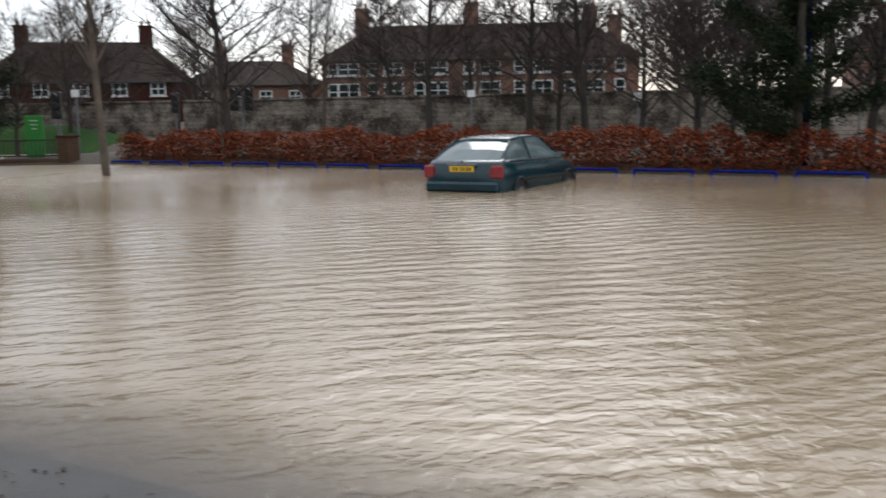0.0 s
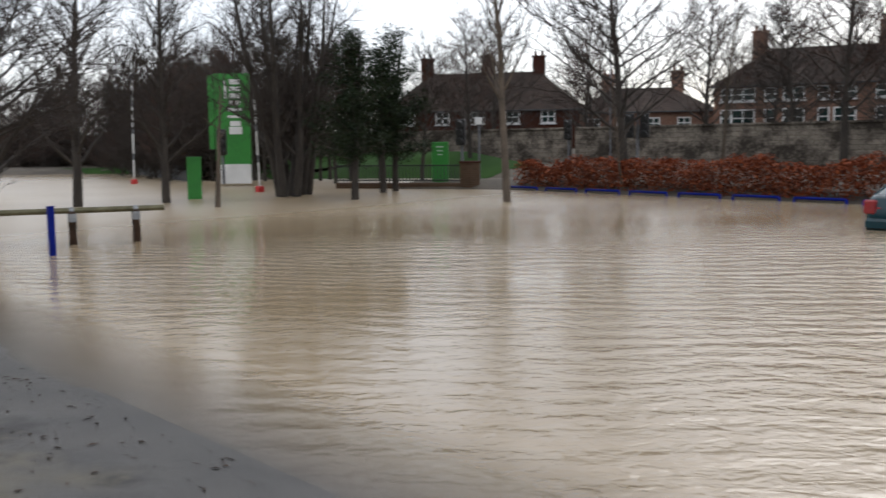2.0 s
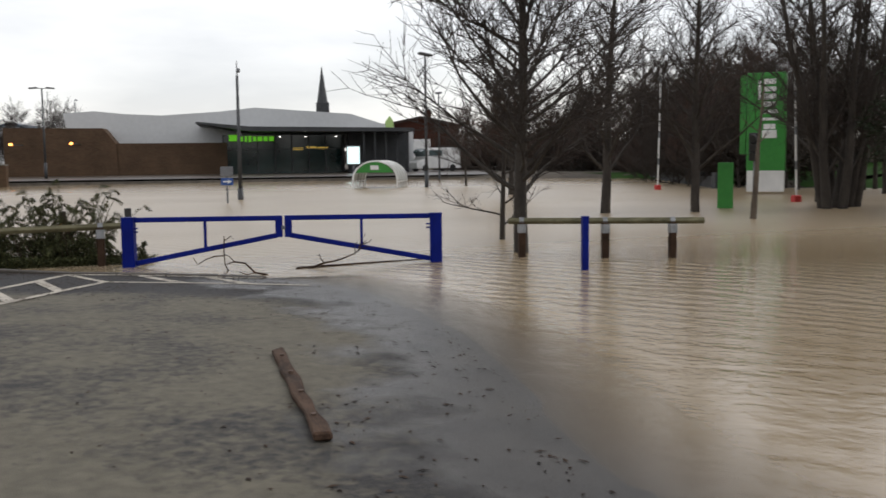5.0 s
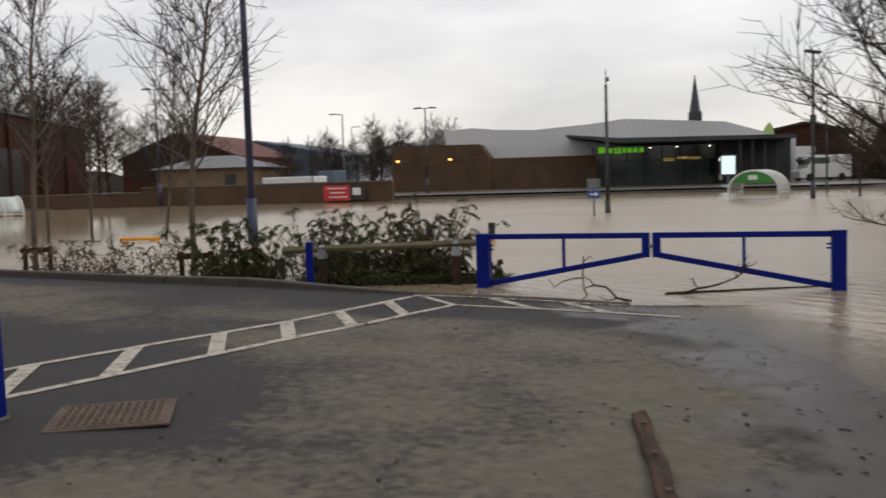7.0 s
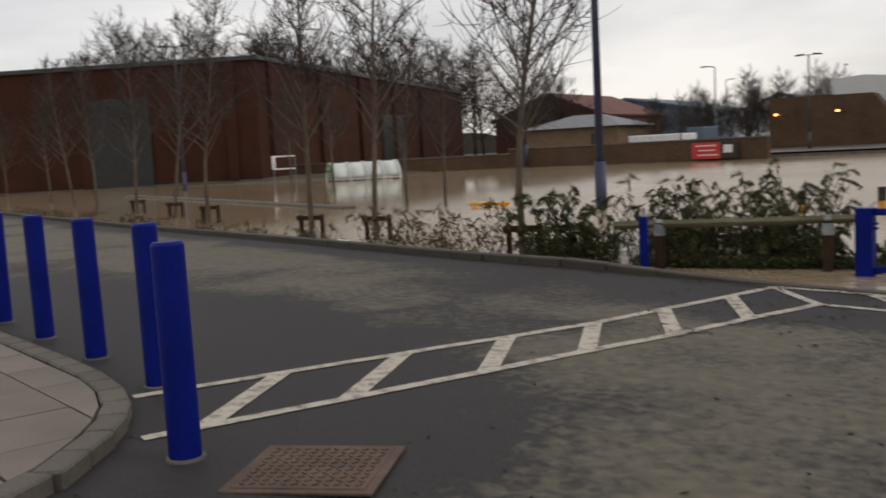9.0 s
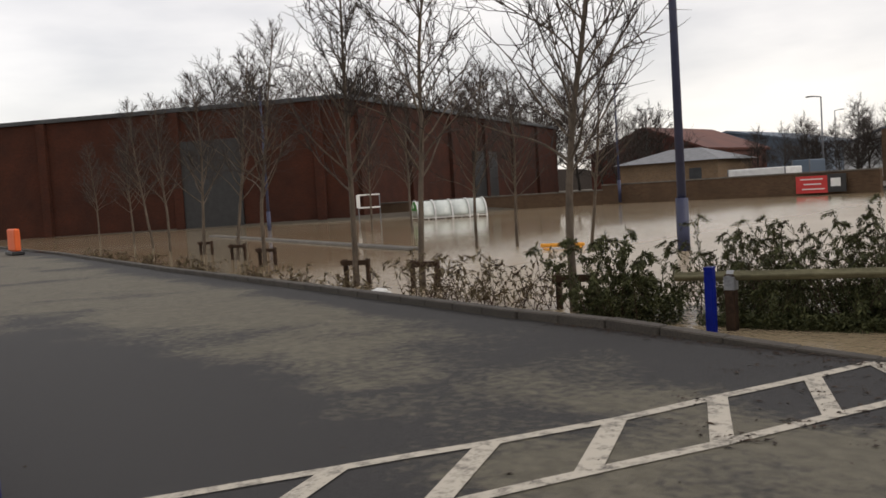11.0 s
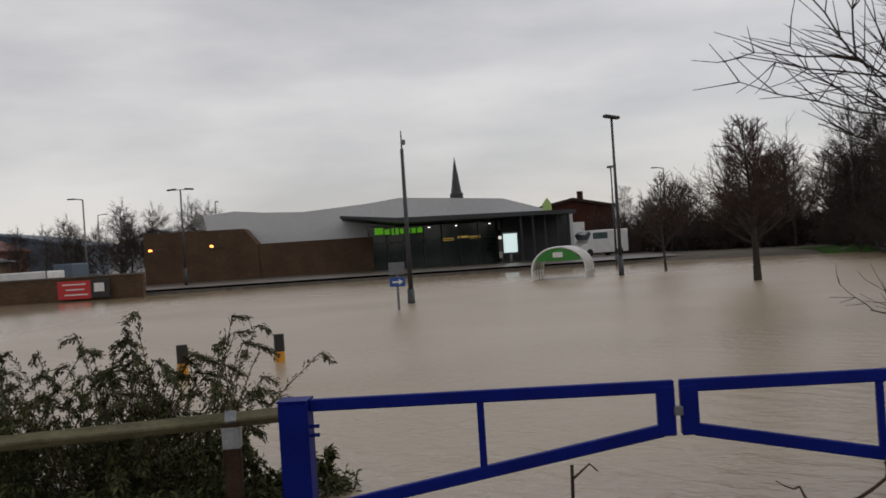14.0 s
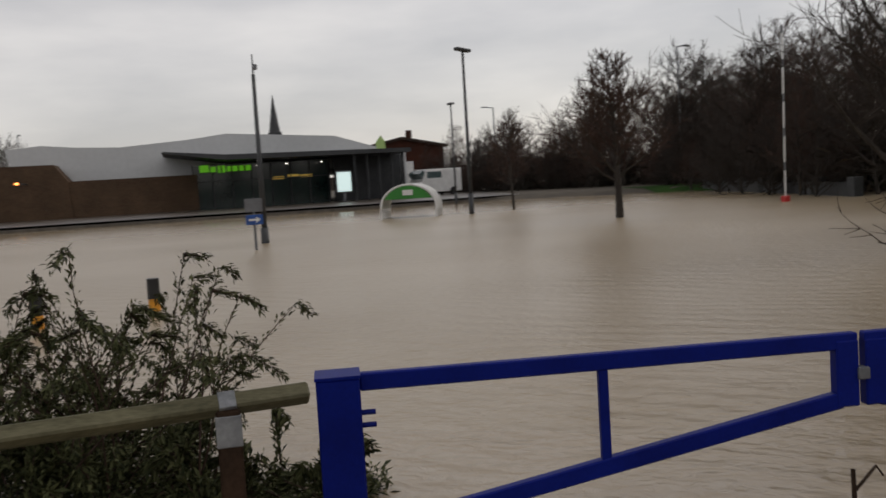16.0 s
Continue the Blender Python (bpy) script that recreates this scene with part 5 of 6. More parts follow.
# ---- stone wall and houses ----
def long_wall(name, a, b, z0, z1, thick, mat, label, cap=None):
    a, b = Vector((*a, 0)), Vector((*b, 0))
    w = thing(name, (a + b) / 2, label, "wall", kind="structure")
    c = (a + b) / 2
    part("wall_face", beam(bmesh.new(), a - c + Vector((0, 0, (z0 + z1) / 2)), b - c + Vector((0, 0, (z0 + z1) / 2)), thick, z1 - z0, 0.0), mat, w)
    if cap:
        part("coping", beam(bmesh.new(), a - c + Vector((0, 0, z1 + 0.05)), b - c + Vector((0, 0, z1 + 0.05)), thick + 0.12, 0.1, 0.01), cap, w)
    return w


long_wall("boundary_wall", (31.5, 48), (38, 27.5), 0, 2.25, 0.5, STONE, "grey rubble stone boundary wall", STONE)
long_wall("boundary_wall", (38.2, 27.2), (53.5, -28), 0, 2.25, 0.5, STONE, "grey rubble stone boundary wall", STONE)


def house(a, b, depth, eave, ridge, cols, rows, label, chims, hip=3.5, wall=HOUSEBRICK):
    a, b = Vector((*a, 0)), Vector((*b, 0))
    u = (b - a).normalized()
    h = thing("house", a, label, "house", "terraced houses", turn=math.degrees(math.atan2(u.y, u.x)))
    L = (b - a).length
    part("wall", boxed((L / 2, depth / 2, eave / 2), (L, depth, eave)), wall, h)
    o = 0.35
    bm = bmesh.new()
    base = [bm.verts.new(v) for v in ((-o, -o, eave), (L + o, -o, eave), (L + o, depth + o, eave), (-o, depth + o, eave))]
    top = [bm.verts.new((hip, depth / 2, ridge)), bm.verts.new((L - hip, depth / 2, ridge))]
    bm.faces.new((base[0], base[1], top[1], top[0]))
    bm.faces.new((base[2], base[3], top[0], top[1]))
    bm.faces.new((base[1], base[2], top[1]))
    bm.faces.new((base[3], base[0], top[0]))
    bm.faces.new(base[::-1])
    roof = part("roof", bm, TILE, h, "dark brown tiled roof")
    part("gutter", boxed((L / 2, -o, eave - 0.05), (L + 2 * o, 0.12, 0.12), None, 0.02), DARKMETAL, h, "dark gutter")
    for x, y, top_z in chims:
        ch = part("chimney", boxed((x, y, (eave + top_z) / 2), (1.1, 0.75, top_z - eave), None, 0.01), wall, roof, "brick chimney stack")
        part("cap_course", boxed((x, y, top_z), (1.25, 0.9, 0.15), None, 0.01), wall, h)
        for s in (-0.3, 0.3):
            part("chimney_pot", tube(bmesh.new(), (x + s, y, top_z), (x + s, y, top_z + 0.5), 0.13, 0.11, seg=8), wall, h)
    for zc, hw in rows:
        for x, w_ in cols:
            win = part("window", boxed((x, -0.03, zc), (w_, 0.12, hw), None, 0.01), WHITE, h, "white window frame")
            for s in ((-0.5, 0.5) if w_ > 1.0 else (0,)):
                pw = (w_ - 0.3) / 2 if w_ > 1.0 else w_ - 0.2
                for dz in (-0.5, 0.5):
                    part("pane", boxed((x + s * (pw + 0.08), -0.095, zc + dz * (hw - 0.12) / 2), (pw, 0.02, (hw - 0.28) / 2)), DARKGLASS, win)
            part("sill", boxed((x, -0.1, zc - hw / 2 - 0.06), (w_ + 0.2, 0.22, 0.09), None, 0.01), WHITE, win)


main_cols = [(0.9, 0.8), (2.1, 1.7), (4.0, 0.8), (5.6, 1.5), (7.6, 0.8), (9.0, 1.5), (11.4, 0.9), (13.0, 1.6), (15.2, 0.8), (17.0, 1.5), (19.0, 0.8), (20.8, 1.7), (22.8, 0.8)]
house((63.9, 36.0), (73.2, 13.6), 9.5, 5.6, 8.6, main_cols, [(3.25, 1.3), (4.95, 0.95)], "long brown brick house with white windows", [(2.6, 4.6, 9.9), (11.5, 4.8, 10.2), (20.9, 4.6, 9.7), (22.9, 4.9, 9.0)])
house((53, 61.5), (63.6, 48.7), 9, 4.5, 8.0, [(2, 1.2), (5, 1.2), (8, 1.2), (11, 1.2), (14, 1.2)], [(3.9, 1.1), (2.3, 1.1)], "dark roofed brick house behind bare trees", [(3, 4.5, 9.3), (8.5, 4.5, 9.4), (13, 4.5, 9.3)], wall=REDBRICK)
house((64.5, 50.5), (71.5, 40.8), 8, 4.2, 6.4, [(2, 1.1), (4.5, 1.1), (7, 1.1), (9.5, 1.1)], [(3.2, 1.0)], "low red brick terrace with a dark roof", [(3, 4, 7.6), (9, 4, 7.7)], wall=HOUSEBRICK)
house((84, -1), (88, -21), 9, 6.5, 9.5, [(3, 1.4), (8, 1.4), (13, 1.4)], [(3.2, 1.3), (5.2, 1.1)], "grey roofed house behind the pine", [(5, 4.5, 10.5)])

# ---- supermarket ----
store = thing("supermarket", (0, 84, 0), "low supermarket with a white roof and dark canopy", "shop")
part("low_wall", boxed((-4.7, 0.5, 1.45), (9.4, 0.5, 3.3), None, 0.01), BUFFBRICK, store, "brown brick wall")
part("side_block", prism([(-18.3, -0.3), (-9.1, -0.3), (-9.3, 3.1), (-10.3, 4.4), (-18.3, 4.45)], 0.1, 7), BUFFBRICK, store, "brown brick service block")
roofline = [(-13.4, 3.0), (16.8, 3.0), (16.6, 4.05), (11.2, 5.72), (2.5, 6.3), (-0.5, 5.95), (-5.7, 5.6), (-9.0, 5.75), (-11.4, 6.0), (-14.0, 5.8)]
part("roof", prism(roofline, 3, 40), WHITEROOF, store, "white metal roof")
part("canopy", prism([(-2.4, 4.62), (-2.3, 4.74), (2, 4.34), (15.9, 4.16), (15.9, 3.86), (2.0, 3.95)], -4.5, 3), DARKMETAL, store, "thin dark canopy")
part("back_wall", boxed((5.2, 3.0, 1.7), (10.8, 0.3, 4.2)), DARKMETAL, store, "dark shop interior")
for k in range(7):
    glaz = part("window", boxed((0.4 + 1.5 * k, 0.6, 1.9), (1.4, 0.05, 3.7), None, 0.01), DARKGLASS, store, "dark shop window")
    part("mullion", boxed((-0.33 + 1.5 * k, 0.55, 1.9), (0.09, 0.12, 3.8), None, 0.01), DARKMETAL, glaz)
    part("transom", boxed((0.4 + 1.5 * k, 0.55, 2.5), (1.4, 0.1, 0.08), None, 0.01), DARKMETAL, glaz)
for k, (x, w_) in enumerate([(0.55, 0.7), (1.2, 0.42), (1.66, 0.2), (2.0, 0.26), (2.4, 0.3), (2.85, 0.42), (3.35, 0.36), (3.85, 0.42)]):
    part("sign_bar", boxed((x, -0.6, 3.42 - (0.03 if k else -0.05)), (w_, 0.08, 0.55 if k in (0, 2, 3) else 0.42), None, 0.02), GLOW_G, store, "lit green sign mark")
for k in range(5):
    part("column", tube(bmesh.new(), (11.6 + k, -3.9 + 0.3 * k, -0.2), (11.6 + k, -3.9 + 0.3 * k, 3.9), 0.1, seg=10), DARKMETAL, store)
for x in (4.6, 6.8, 9.5):
    part("spot_lamp", boxed((x, -0.8, 3.55), (0.16, 0.14, 0.07), None, 0.02), lit_material("spot_lamp", (1, 0.95, 0.85), 3.0), store, "lit ceiling spot")
for x, z in ((6.2, 2.5), (7.4, 2.6), (8.4, 2.55)):
    part("shelf_light", boxed((x, 0.55, z), (0.9, 0.03, 0.22)), lit_material("warm_shelf_light", (0.9, 0.6, 0.12), 0.22), store, "dim warm shelf light")
part("entrance_wall", boxed((13.6, 2.0, 1.9), (5.6, 0.4, 4.2)), DARKMETAL, store, "dark entrance")
part("side_wall", boxed((16.7, 16, 2.0), (0.4, 28, 4.3)), WHITEROOF, store, "pale side wall")
lb = thing("light_box", (10.6, 79.5, 0.1), "lit white poster light box on a post", "sign")
part("frame", boxed((0, 0, 1.75), (1.2, 0.2, 1.65), None, 0.03), GREYPOLE, lb)
part("poster", boxed((0, -0.11, 1.75), (1.05, 0.02, 1.45)), GLOW_W, lb, "glowing pale poster")
part("post", boxed((0, 0, 0.45), (0.2, 0.15, 0.9), None, 0.01), GREYPOLE, lb)
flag = thing("leaf_sign", (14.3, 83, 3.9), "pale green leaf shaped roof sign", "sign")
bm = bmesh.new()
outline = [(0, 0), (0.35, 0.45), (0.3, 1.0), (0, 1.45), (-0.42, 0.9), (-0.35, 0.3)]
bm.faces.new([bm.verts.new((x, 0, z)) for x, z in outline])
part("panel", bm, lit_material("pale_green", (0.42, 0.6, 0.2), 0.0), flag).modifiers.new("thick", "SOLIDIFY").thickness = 0.12
long_wall("pavement_edge", (-16, 66.3), (20, 66.5), -0.5, 0.16, 1.0, KERB, "raised kerb before the shop")
apron = raw("pavement", [(-40, 66.5, 0.30), (20, 66.5, 0.30), (24, 90, 0.36), (-40, 90, 0.36)], [(0, 1, 2, 3)], material("wet_paving", (0.05, 0.04, 0.031), (0.10, 0.082, 0.066), 0.3, 0.35, 0.003))
tagged(apron, "wet brown paving before the shop", "pavement", kind="structure")

# ---- car park walls, hut, sheds and shed doors ----
long_wall("car_park_wall", (-33, 65.5), (-13.2, 62.8), -0.5, 1.35, 0.4, BUFFBRICK, "low brown brick car park wall", KERB)
long_wall("car_park_wall", (-52, 57), (-33, 65.5), -0.5, 1.0, 0.4, BUFFBRICK, "low brown brick car park wall", KERB)
rs = thing("red_banner", (-17.5, 62.95, 0.1), "red banner with pale bars on the car park wall", "banner", turn=-8)
red_panel = part("panel", boxed((0.3, -0.05, 0.55), (2.0, 0.06, 1.05), None, 0.01), RED, rs)
for k in range(3):
    part("bar", boxed((0.3 + 0.05 * k, -0.09, 0.88 - 0.3 * k), (1.4 - 0.3 * (k % 2), 0.02, 0.07)), WHITE, red_panel, "white bar")
part("picture_panel", boxed((1.85, -0.05, 0.6), (1.15, 0.06, 1.1), None, 0.01), BLACK, rs, "dark picture panel")
part("picture_patch", boxed((1.8, -0.09, 0.65), (0.6, 0.02, 0.5)), WHITE, rs, "pale patch")

hut = thing("brick_hut", (-35.6, 82, 0), "buff brick hut with a grey hipped roof", "hut")
part("wall", boxed((0, 4, 1.5), (9.3, 8, 3.1)), brick_material("tan_brick", (0.20, 0.13, 0.075), (0.28, 0.18, 0.10), (0.2, 0.16, 0.12)), hut)
bm = bmesh.new()
q = [bm.verts.new(v) for v in ((-5.1, -0.5, 3.02), (5.1, -0.5, 3.02), (5.1, 8.5, 3.02), (-5.1, 8.5, 3.02), (-1.5, 4, 4.25), (1.5, 4, 4.25))]
for f in ((0, 1, 5, 4), (2, 3, 4, 5), (1, 2, 5), (3, 0, 4), (3, 2, 1, 0)):
    bm.faces.new([q[i] for i in f])
part("roof", bm, GREYPOLE, hut, "grey sheet roof")
part("door", boxed((2.6, -0.03, 1.3), (1.1, 0.1, 2.2), None, 0.01), DARKMETAL, hut)


def shed(x0, x1, y, depth, eave, ridge, wall, roof, label):
    s = thing("shed", ((x0 + x1) / 2, y, 0), label, "shed", "far sheds")
    w = (x1 - x0) / 2
    part("wall", prism([(-w, 0), (w, 0), (w, eave), (0, ridge), (-w, eave)], 0, depth), wall, s)
    bm = bmesh.new()
    for sx_ in (-1, 1):
        beam(bm, (sx_ * (w + 0.4), depth / 2, eave - 0.1), (0, depth / 2, ridge + 0.15), depth + 0.8, 0.3, 0)
    part("roof", bm, roof, s)
    part("door", boxed((0, -0.03, eave * 0.35), (w * 0.5, 0.1, eave * 0.7), None, 0.01), WHITE, s, "pale roller door")


shed(-58.5, -43.5, 109, 20, 4.9, 7.7, ORANGEROOF, ORANGEROOF, "rust red shed beyond the car park")
shed(-62, -40, 135, 30, 5.6, 7.6, SLATE, SLATE, "blue grey warehouse beyond the car park")
shed(-34, -22, 130, 15, 4.5, 6.5, WHITEROOF, SLATE, "pale warehouse beyond the car park")
shed(17.5, 27, 112, 14, 5.5, 6.3, REDBRICK, TILE, "brown building beyond the supermarket")
shed(14.5, 19.5, 104, 6, 3.4, 4.4, WHITEROOF, SLATE, "pale building beside the supermarket")
chim = thing("chimney_stack", (24, 116, 6), "dark brick chimney beyond the shop", "chimney")
part("stack", boxed((0, 0, 0.7), (0.6, 0.6, 1.6), None, 0.02), REDBRICK, chim)

for x, y, z, sx_, sz_, mat_, lab in [(-24.6, 75.4, 0.2, 5.0, 1.75, WHITE, "white lorry trailer behind the car park wall"), (-22.4, 79, 0.2, 1.5, 2.2, SLATE, "blue steel container behind the car park wall")]:
    box_ = thing("trailer" if sx_ > 2 else "container", (x, y, z), lab, "trailer" if sx_ > 2 else "container", turn=-14)
    part("body", boxed((0, 0, 0.45 + (sz_ - 0.45) / 2), (sx_, 2.2, sz_ - 0.45), None, 0.06), mat_, box_)
    for s_ in (-1, 1):
        part("wheel" if sx_ > 2 else "skid", tube(bmesh.new(), (s_ * sx_ * 0.32, -1.0, 0.32), (s_ * sx_ * 0.32, -0.8, 0.32), 0.32, seg=14), BLACK, box_)
        part("corner_post", boxed((s_ * (sx_ / 2 - 0.03), -1.1, 0.45 + (sz_ - 0.45) / 2), (0.09, 0.06, sz_ - 0.4), None, 0.01), GREYPOLE, box_)
bag = thing("plastic_bag", (-8.15, 13.45, 0.03), "crumpled white plastic bag caught behind the kerb", "bag")
bm = bmesh.new()
bmesh.ops.create_icosphere(bm, subdivisions=3, radius=0.17)
for v in bm.verts:
    v.co = Vector((v.co.x * 1.2, v.co.y * 0.8, v.co.z * 0.7)) * (1 + 0.35 * noise.noise(v.co * 9))
part("film", bm, WHITE, bag)
big = thing("brick_shed", (-47.2, 53.4, 0), "large dark red brick industrial shed by the flood", "industrial shed")
u, v = Vector((-0.898, -0.44, 0)), Vector((-0.28, 0.96, 0))
part("wall", (lambda bm: (bm.faces.new([bm.verts.new(p) for p in ((0, 0, -0.6), tuple(u * 70 + Vector((0, 0, -0.6))), tuple(u * 70 + Vector((0, 0, 8.9))), (0, 0, 8.9))]),
                          bm.faces.new([bm.verts.new(p) for p in ((0, 0, -0.6), (0, 0, 8.9), tuple(v * 58 + Vector((0, 0, 8.9))), tuple(v * 58 + Vector((0, 0, -0.6))))]),
                          bm.faces.new([bm.verts.new(p) for p in (tuple(u * 70 + Vector((0, 0, -0.6))), tuple(u * 70 + v * 58 + Vector((0, 0, -0.6))), tuple(u * 70 + v * 58 + Vector((0, 0, 8.9))), tuple(u * 70 + Vector((0, 0, 8.9))))]),
                          bm.faces.new([bm.verts.new(p) for p in (tuple(v * 58 + Vector((0, 0, -0.6))), tuple(v * 58 + Vector((0, 0, 8.9))), tuple(u * 70 + v * 58 + Vector((0, 0, 8.9))), tuple(u * 70 + v * 58 + Vector((0, 0, -0.6))))]), bm)[-1])(bmesh.new()), REDBRICK, big)
part("roof", (lambda bm: (bm.faces.new([bm.verts.new(p) for p in ((0, 0, 8.9), tuple(u * 70 + Vector((0, 0, 8.9))), tuple(u * 70 + v * 58 + Vector((0, 0, 8.9))), tuple(v * 58 + Vector((0, 0, 8.9))))]), bm)[-1])(bmesh.new()), DARKMETAL, big, "flat dark roof")
for d, length in ((u, 70), (v, 58)):
    part("parapet", beam(bmesh.new(), d * -0.1 + Vector((0, 0, 9.0)), d * length + Vector((0, 0, 9.0)), 0.5, 0.3, 0), DARKMETAL, big, "dark parapet trim")
    side = Vector((d.y, -d.x, 0)) if d is u else Vector((-d.y, d.x, 0))
    side = side if side.y < 0 or d is v else -side
    for k in range(6):
        p = d * (2.0 + k * length / 6.2)
        part("pilaster", boxed(p + Vector((0, 0, 4.15)), (0.7, 0.7, 9.3), Matrix.Rotation(math.atan2(d.y, d.x), 4, "Z"), 0.02), REDBRICK, big)
turn_u, turn_v = Matrix.Rotation(math.atan2(u.y, u.x), 4, "Z"), Matrix.Rotation(math.atan2(v.y, v.x), 4, "Z")
part("loading_door", boxed(u * 10.8 + Vector((0.03, -0.05, 3.3)), (5.2, 0.3, 6.6), turn_u, 0.02), BLACK, big, "dark loading door")
part("loading_door", boxed(v * 30 + Vector((0.06, 0, 2.6)), (7, 0.3, 5.8), turn_v, 0.02), BLACK, big, "dark loading door")

kb = thing("kerbed_island", (-27.5, 29.0, -0.38), "narrow kerbed island just above the flood", "kerb", turn=-26.5, kind="structure")
part("island_kerb", boxed((0, 0, 0.24), (27, 0.5, 0.42), None, 0.05), KERB, kb)
fr = thing("white_frame_sign", (-38.2, 45.8, -0.3), "white tubular sign frame by the brick shed", "sign", turn=45)
for s in (-1, 1):
    part("post", tube(bmesh.new(), (s * 0.65, 0, 0), (s * 0.65, 0, 2.05), 0.035, seg=8), GREYPOLE, fr)
for z in (1.25, 2.02):
    part("crossbar", boxed((0, 0, z), (1.36, 0.06, 0.09), None, 0.01), WHITE, fr)
part("side_plate", boxed((-0.65, -0.05, 1.64), (0.22, 0.03, 0.8), None, 0.01), WHITE, fr)

# ---- far skyline of trees ----
sky_v, sky_f = [], []
for k in range(241):
    a = 2 * math.pi * k / 240
    r = 260 + 40 * noise.noise(Vector((math.cos(a) * 3, math.sin(a) * 3, 0)))
    h_ = 5.5 + 3.5 * noise.noise(Vector((math.cos(a) * 14, math.sin(a) * 14, 1))) + 1.8 * noise.noise(Vector((math.cos(a) * 55, math.sin(a) * 55, 2)))
    for rr, zz in ((r, -1), (r + 2, h_), (r + 14, h_ - 0.5), (r + 18, -1)):
        sky_v.append((rr * math.cos(a), 20 + rr * math.sin(a), zz))
for k in range(240):
    for m in range(3):
        p = 4 * k + m
        sky_f.append((p, p + 4, p + 5, p + 1))
tagged(raw("backdrop", sky_v, sky_f, TWIG), "dark belt of far winter woodland", "backdrop", kind="structure")

lf_ = thing("fallen_leaf", (2.56, 0.25, float(road_z(2.56, 0.25))), "curled brown plane leaf on the asphalt", "leaf")
lv, lf = [], []
for k in range(15):
    a = 2 * math.pi * k / 15
    r = 0.075 * (1.0 if k % 3 == 0 else 0.55)
    lv.append((r * math.cos(a), r * math.sin(a), 0.012 + 0.3 * r * r / 0.075 + 0.008 * math.sin(3 * a)))
lv.append((0, 0, 0.006))
lf = [(k, (k + 1) % 15, 15) for k in range(15)]
raw("blade", lv, lf, leaf_material("brown_leaf", (0.12, 0.05, 0.025), (0.16, 0.07, 0.035)), lf_).modifiers.new("thick", "SOLIDIFY").thickness = 0.002
part("stalk", tube(bmesh.new(), (-0.03, 0, 0.01), (-0.13, 0.02, 0.012), 0.0025, seg=5), WETWOOD, lf_)
fp = thing("floating_branch", (4.35, 11.45, 0.0), "long thin branch floating by the gate", "branch")
pole_rng = random.Random(4)
raw("stem", *tubes([grow(pole_rng, Vector((-1.7, -0.6, 0.0)), Vector((1, 0.36, 0)), 3.8, 0.03, 0.01, 10, 0.03, 0.0)], 6), WETWOOD, fp, smooth=True)
part("clump", boxed((-1.75, -0.62, 0.0), (0.36, 0.09, 0.05), Matrix.Rotation(0.3, 4, "Z"), 0.03), WETWOOD, fp, "sodden bark")

# ---- church spire, vehicles and lamps far off ----
sp = thing("church_spire", (28.3, 345, 0), "dark church spire on the skyline", "church")
part("spire", tube(bmesh.new(), (0, 0, 21.8), (0, 0, 34.9), 1.95, 0.05, seg=8), DARKMETAL, sp)
part("tower", boxed((0, 0, 10.9), (4.4, 4.4, 22), None, 0.1), DARKMETAL, sp)


def vehicle(x, y, turn, length, width, height, mat, label, van=False, lights=True):
    v_ = thing("van" if van else "car", (x, y, 0.36 if x < 25 else 0.55), label, "van" if van else "car", "far vehicles", turn=turn)
    h0 = height * (0.98 if van else 0.62)
    prof = [(0, 0.25), (length, 0.25), (length, 0.62 * (1 if not van else 1.3)), (length * 0.84, 0.8 * (1 if not van else 1.35)), (length * 0.72, height), (0.02 if van else length * 0.2, height), (0, h0)]
    bm = prism([(x_ - length / 2, z_) for x_, z_ in prof], -width / 2, width / 2)
    body = part("body", bm, mat, v_)
    body.modifiers.new("round", "BEVEL").width = 0.06
    part("windscreen", boxed((length * 0.29, 0, height * 0.78), (0.5, width * 0.86, height * 0.3), Matrix.Rotation(0.6, 4, "Y"), 0.02), GLASS, v_)
    for s in (-1, 1):
        part("side_window", boxed((length * 0.08, s * width / 2, height * 0.78), (length * 0.3, 0.03, height * 0.24), None, 0.01), GLASS, v_)
        for xw in (-0.31, 0.31):
            part("wheel", tube(bmesh.new(), (xw * length, s * (width / 2 - 0.18), 0.3), (xw * length, s * (width / 2 + 0.01), 0.3), 0.31, seg=14), BLACK, v_)
        if lights:
            part("headlight", boxed((length / 2 + 0.01, s * width * 0.36, 0.55), (0.05, 0.22, 0.14), None, 0.02), GLOW_H, v_, "lit headlamp")


vehicle(18.3, 83.2, 200, 4.6, 1.9, 2.1, WHITE, "white panel van parked by the supermarket", True, False)
vehicle(33.6, 85.0, 235, 4.2, 1.75, 1.45, SLATE, "grey car with lit headlamps on the road", False)
vehicle(30.9, 96.7, 240, 4.2, 1.75, 1.45, WHITE, "white car on the far road", False)
vehicle(37.0, 88.0, 250, 4.2, 1.75, 1.45, DARKMETAL, "dark car on the far road", False, False)
for x, y, z in [(-16.8, 80, 3.0), (-12.2, 80, 3.05)] :
    wl_ = thing("wall_lamp", (x, y, z), "small lit orange lamp", "lamp", "orange lamps")
    part("lens", boxed((0, -0.1, 0), (0.24, 0.2, 0.17), None, 0.05), GLOW_O, wl_)
    part("bracket", boxed((0, 2.0, 0), (0.08, 4.2, 0.08), None, 0.01), DARKMETAL, wl_)
long_wall("park_wall", (22.5, 37.5), (28.5, 58), -0.3, 0.5, 0.3, DARKMETAL, "low dark wall along the far edge of the flood")
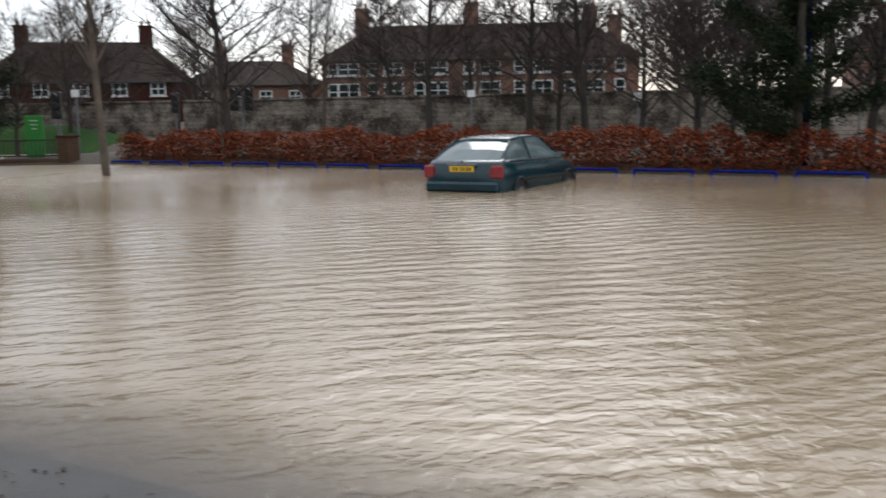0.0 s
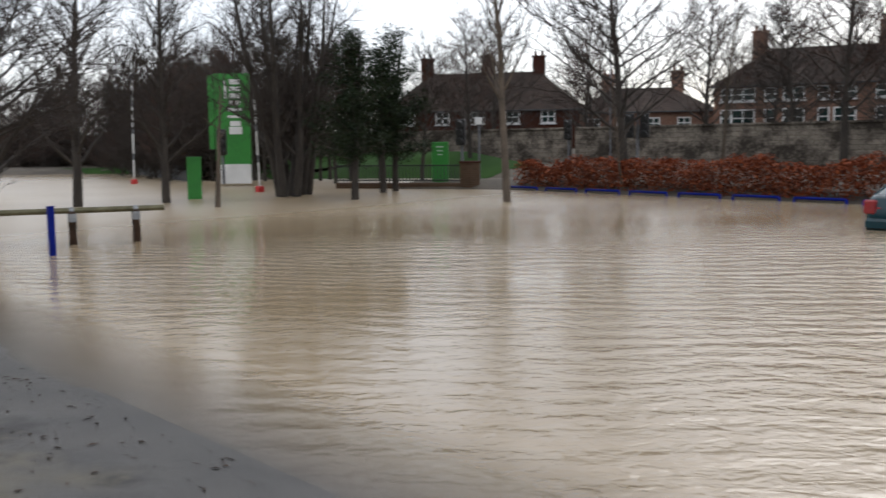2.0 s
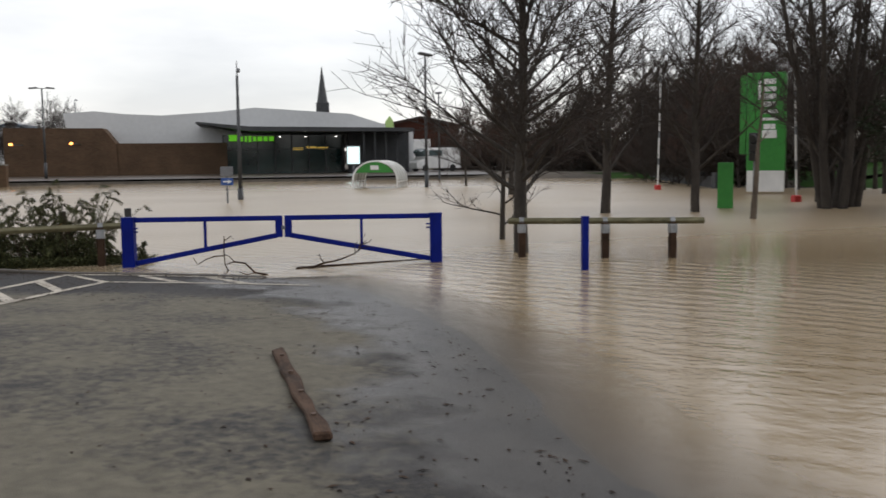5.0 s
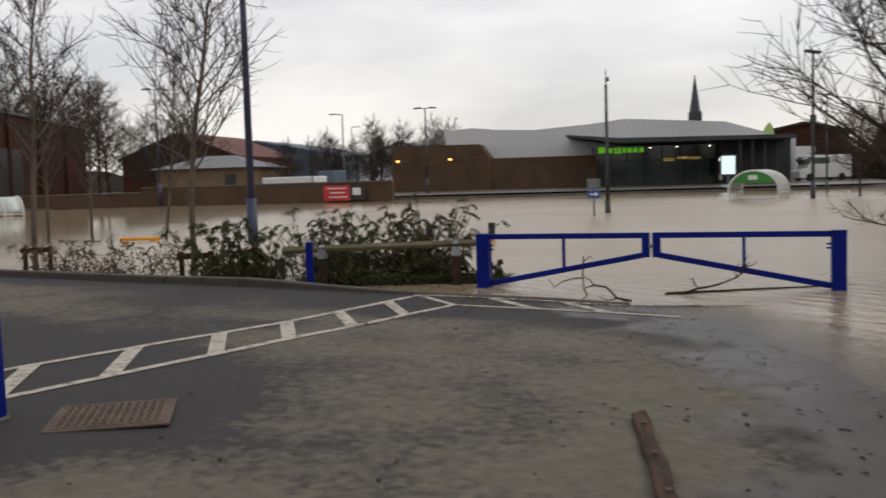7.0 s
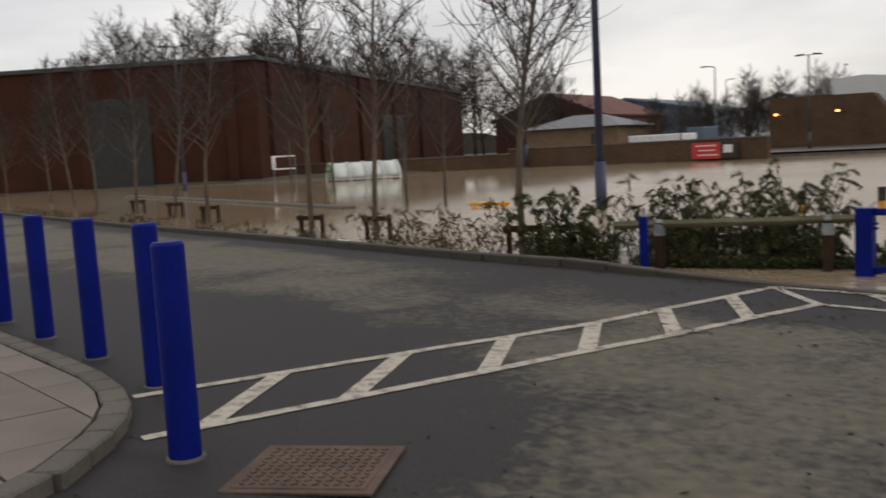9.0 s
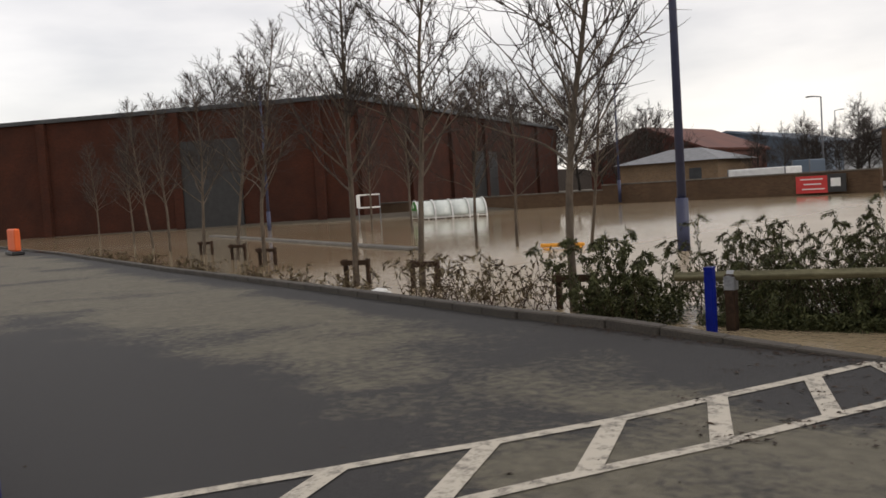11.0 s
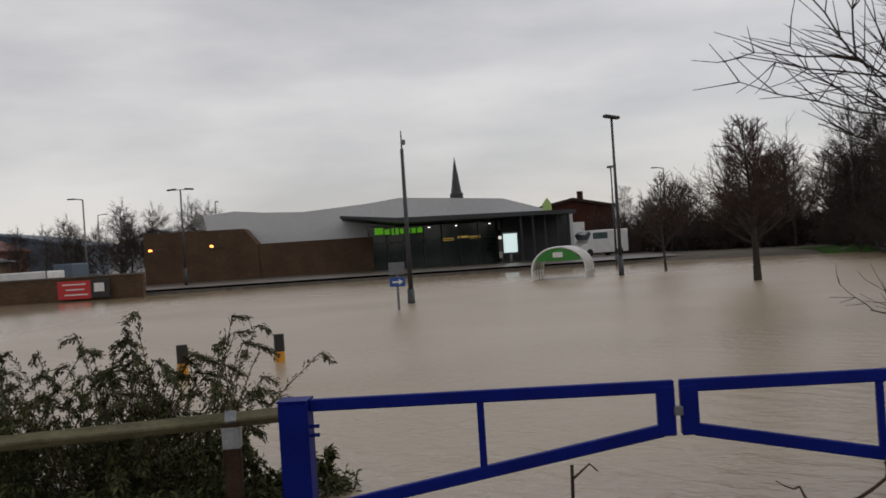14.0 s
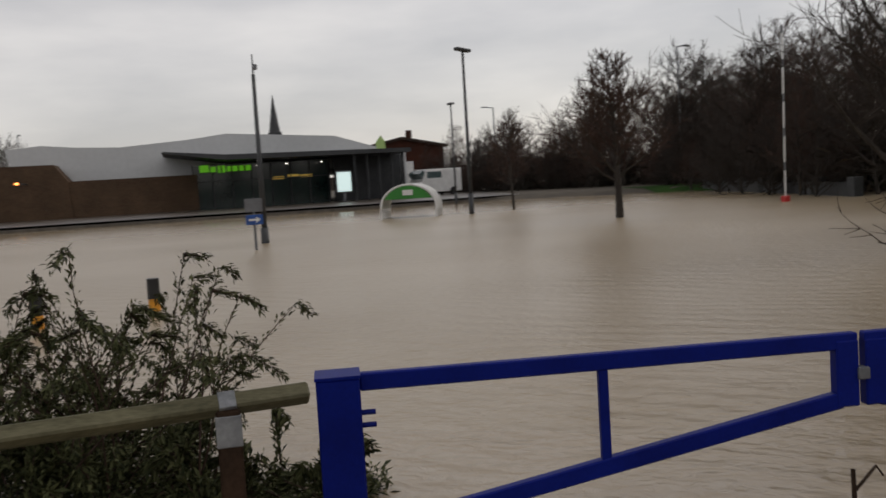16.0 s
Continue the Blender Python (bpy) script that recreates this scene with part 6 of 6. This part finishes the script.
for k in range(7):
    f = k / 6
    p = thing("wall_pier", (22.4 + 6 * f, 37.3 + 20.5 * f, -0.3), "dark square pier on the low wall", "pier", "wall piers")
    part("shaft", boxed((0, 0, 0.5), (0.4, 0.4, 1.0), None, 0.02), DARKMETAL, p)

# ---- pavement slabs and kerb stones ----
EDGE = [(-9.0, 6.65), (-5.3, 5.42), (-4.66, 5.22), (-3.84, 4.96), (-3.2, 4.73), (-2.78, 4.53), (-2.46, 4.31), (-2.22, 4.07), (-2.03, 3.82), (-1.84, 3.5), (-1.75, 3.2), (-1.70, 2.4), (-1.70, -6)]
pave = thing("pavement", (0, 0, 0), "pale concrete slab pavement with a rounded kerb", "pavement", kind="structure")
top_z = 0.255
bm = bmesh.new()
inner = [(x - 0.045, y - 0.06) for x, y in EDGE]
ring = [bm.verts.new((x, y, top_z - 0.03)) for x, y in inner] + [bm.verts.new((-9.4, -6, top_z - 0.03))]
bm.faces.new(ring)
part("bedding", bm, MUD, pave)


def kerb_stone_mesh(name, length, w, h, mat):
    bm = boxed((0, 0, 0), (length - 0.008, w, h), None, 0.012)
    me = bpy.data.meshes.new(name)
    bm.to_mesh(me)
    bm.free()
    me.materials.append(mat)
    return me


def kerb_run(parent, poly, total, step, w, h, z_of, mat=KERB):
    me = kerb_stone_mesh("kerb_stone", step, w, h, mat)
    s = 0.0
    while s < total:
        p, d = along(poly, s + step / 2)
        ob = new("kerb_stone", me)
        ob.parent = parent
        rise = z_of(p.x + d.x * step / 2, p.y + d.y * step / 2) - z_of(p.x - d.x * step / 2, p.y - d.y * step / 2)
        ob.matrix_basis = Matrix.Translation((p.x, p.y, z_of(p.x, p.y) - h / 2)) @ Matrix.Rotation(math.atan2(d.y, d.x), 4, "Z") @ Matrix.Rotation(-math.atan2(rise, step), 4, "Y")
        s += step


kerb_run(pave, EDGE, 17, 0.30, 0.15, 0.3, lambda x, y: top_z + 0.005)
inner_poly = [(x - 0.055, y - 0.07) for x, y in EDGE] + [(-9.4, -6)]


def clipped(square, poly):
    """A square cut to a convex outline that runs clockwise."""
    out = square
    for (ax, ay), (bx, by) in zip(poly, poly[1:] + poly[:1]):
        keep, side = [], lambda p: (bx - ax) * (p[1] - ay) - (by - ay) * (p[0] - ax)
        for p, q in zip(out, out[1:] + out[:1]):
            sp_, sq_ = side(p), side(q)
            if sp_ <= 0:
                keep.append(p)
            if (sp_ <= 0) != (sq_ <= 0):
                k_ = sp_ / (sp_ - sq_)
                keep.append((p[0] + (q[0] - p[0]) * k_, p[1] + (q[1] - p[1]) * k_))
        out = keep
        if len(out) < 3:
            return []
    return out


c18, s18 = math.cos(radians(-18)), math.sin(radians(-18))
for i in range(-18, 12):
    for j in range(-20, 16):
        gx, gy = i * 0.61, j * 0.61
        x, y = -4 + gx * c18 - gy * s18, 3 + gx * s18 + gy * c18
        if -9.2 < x < -1.3 and -5.9 < y < 7.4:
            square = [(x + ox * c18 - oy * s18, y + ox * s18 + oy * c18) for ox, oy in ((-0.298, -0.298), (0.298, -0.298), (0.298, 0.298), (-0.298, 0.298))]
            shape = clipped(square, inner_poly)
            if len(shape) < 3:
                continue
            n_ = len(shape)
            tilt = rng.gauss(0, 0.0015)
            verts = [(px - x, py - y, 0.0 + tilt) for px, py in shape] + [(px - x, py - y, -0.05) for px, py in shape]
            faces = [tuple(range(n_))] + [(k, k + n_, (k + 1) % n_ + n_, (k + 1) % n_) for k in range(n_)]
            slab = raw("slab", verts, faces, SLAB, pave)
            slab.matrix_basis = pose(x, y, top_z)

kerb = thing("kerb", (0, 0, 0), "muddy weathered concrete kerb beside the flooded bed", "kerb", kind="structure")


def kerb_height(x, y):
    return float(road_z(x, y)) + 0.012 + 0.075 * min(1.0, max(0.0, (-0.4 - x) / 2.2))


kerb_run(kerb, KERBLINE, 66, 0.61, 0.15, 0.32, kerb_height, MUDKERB)
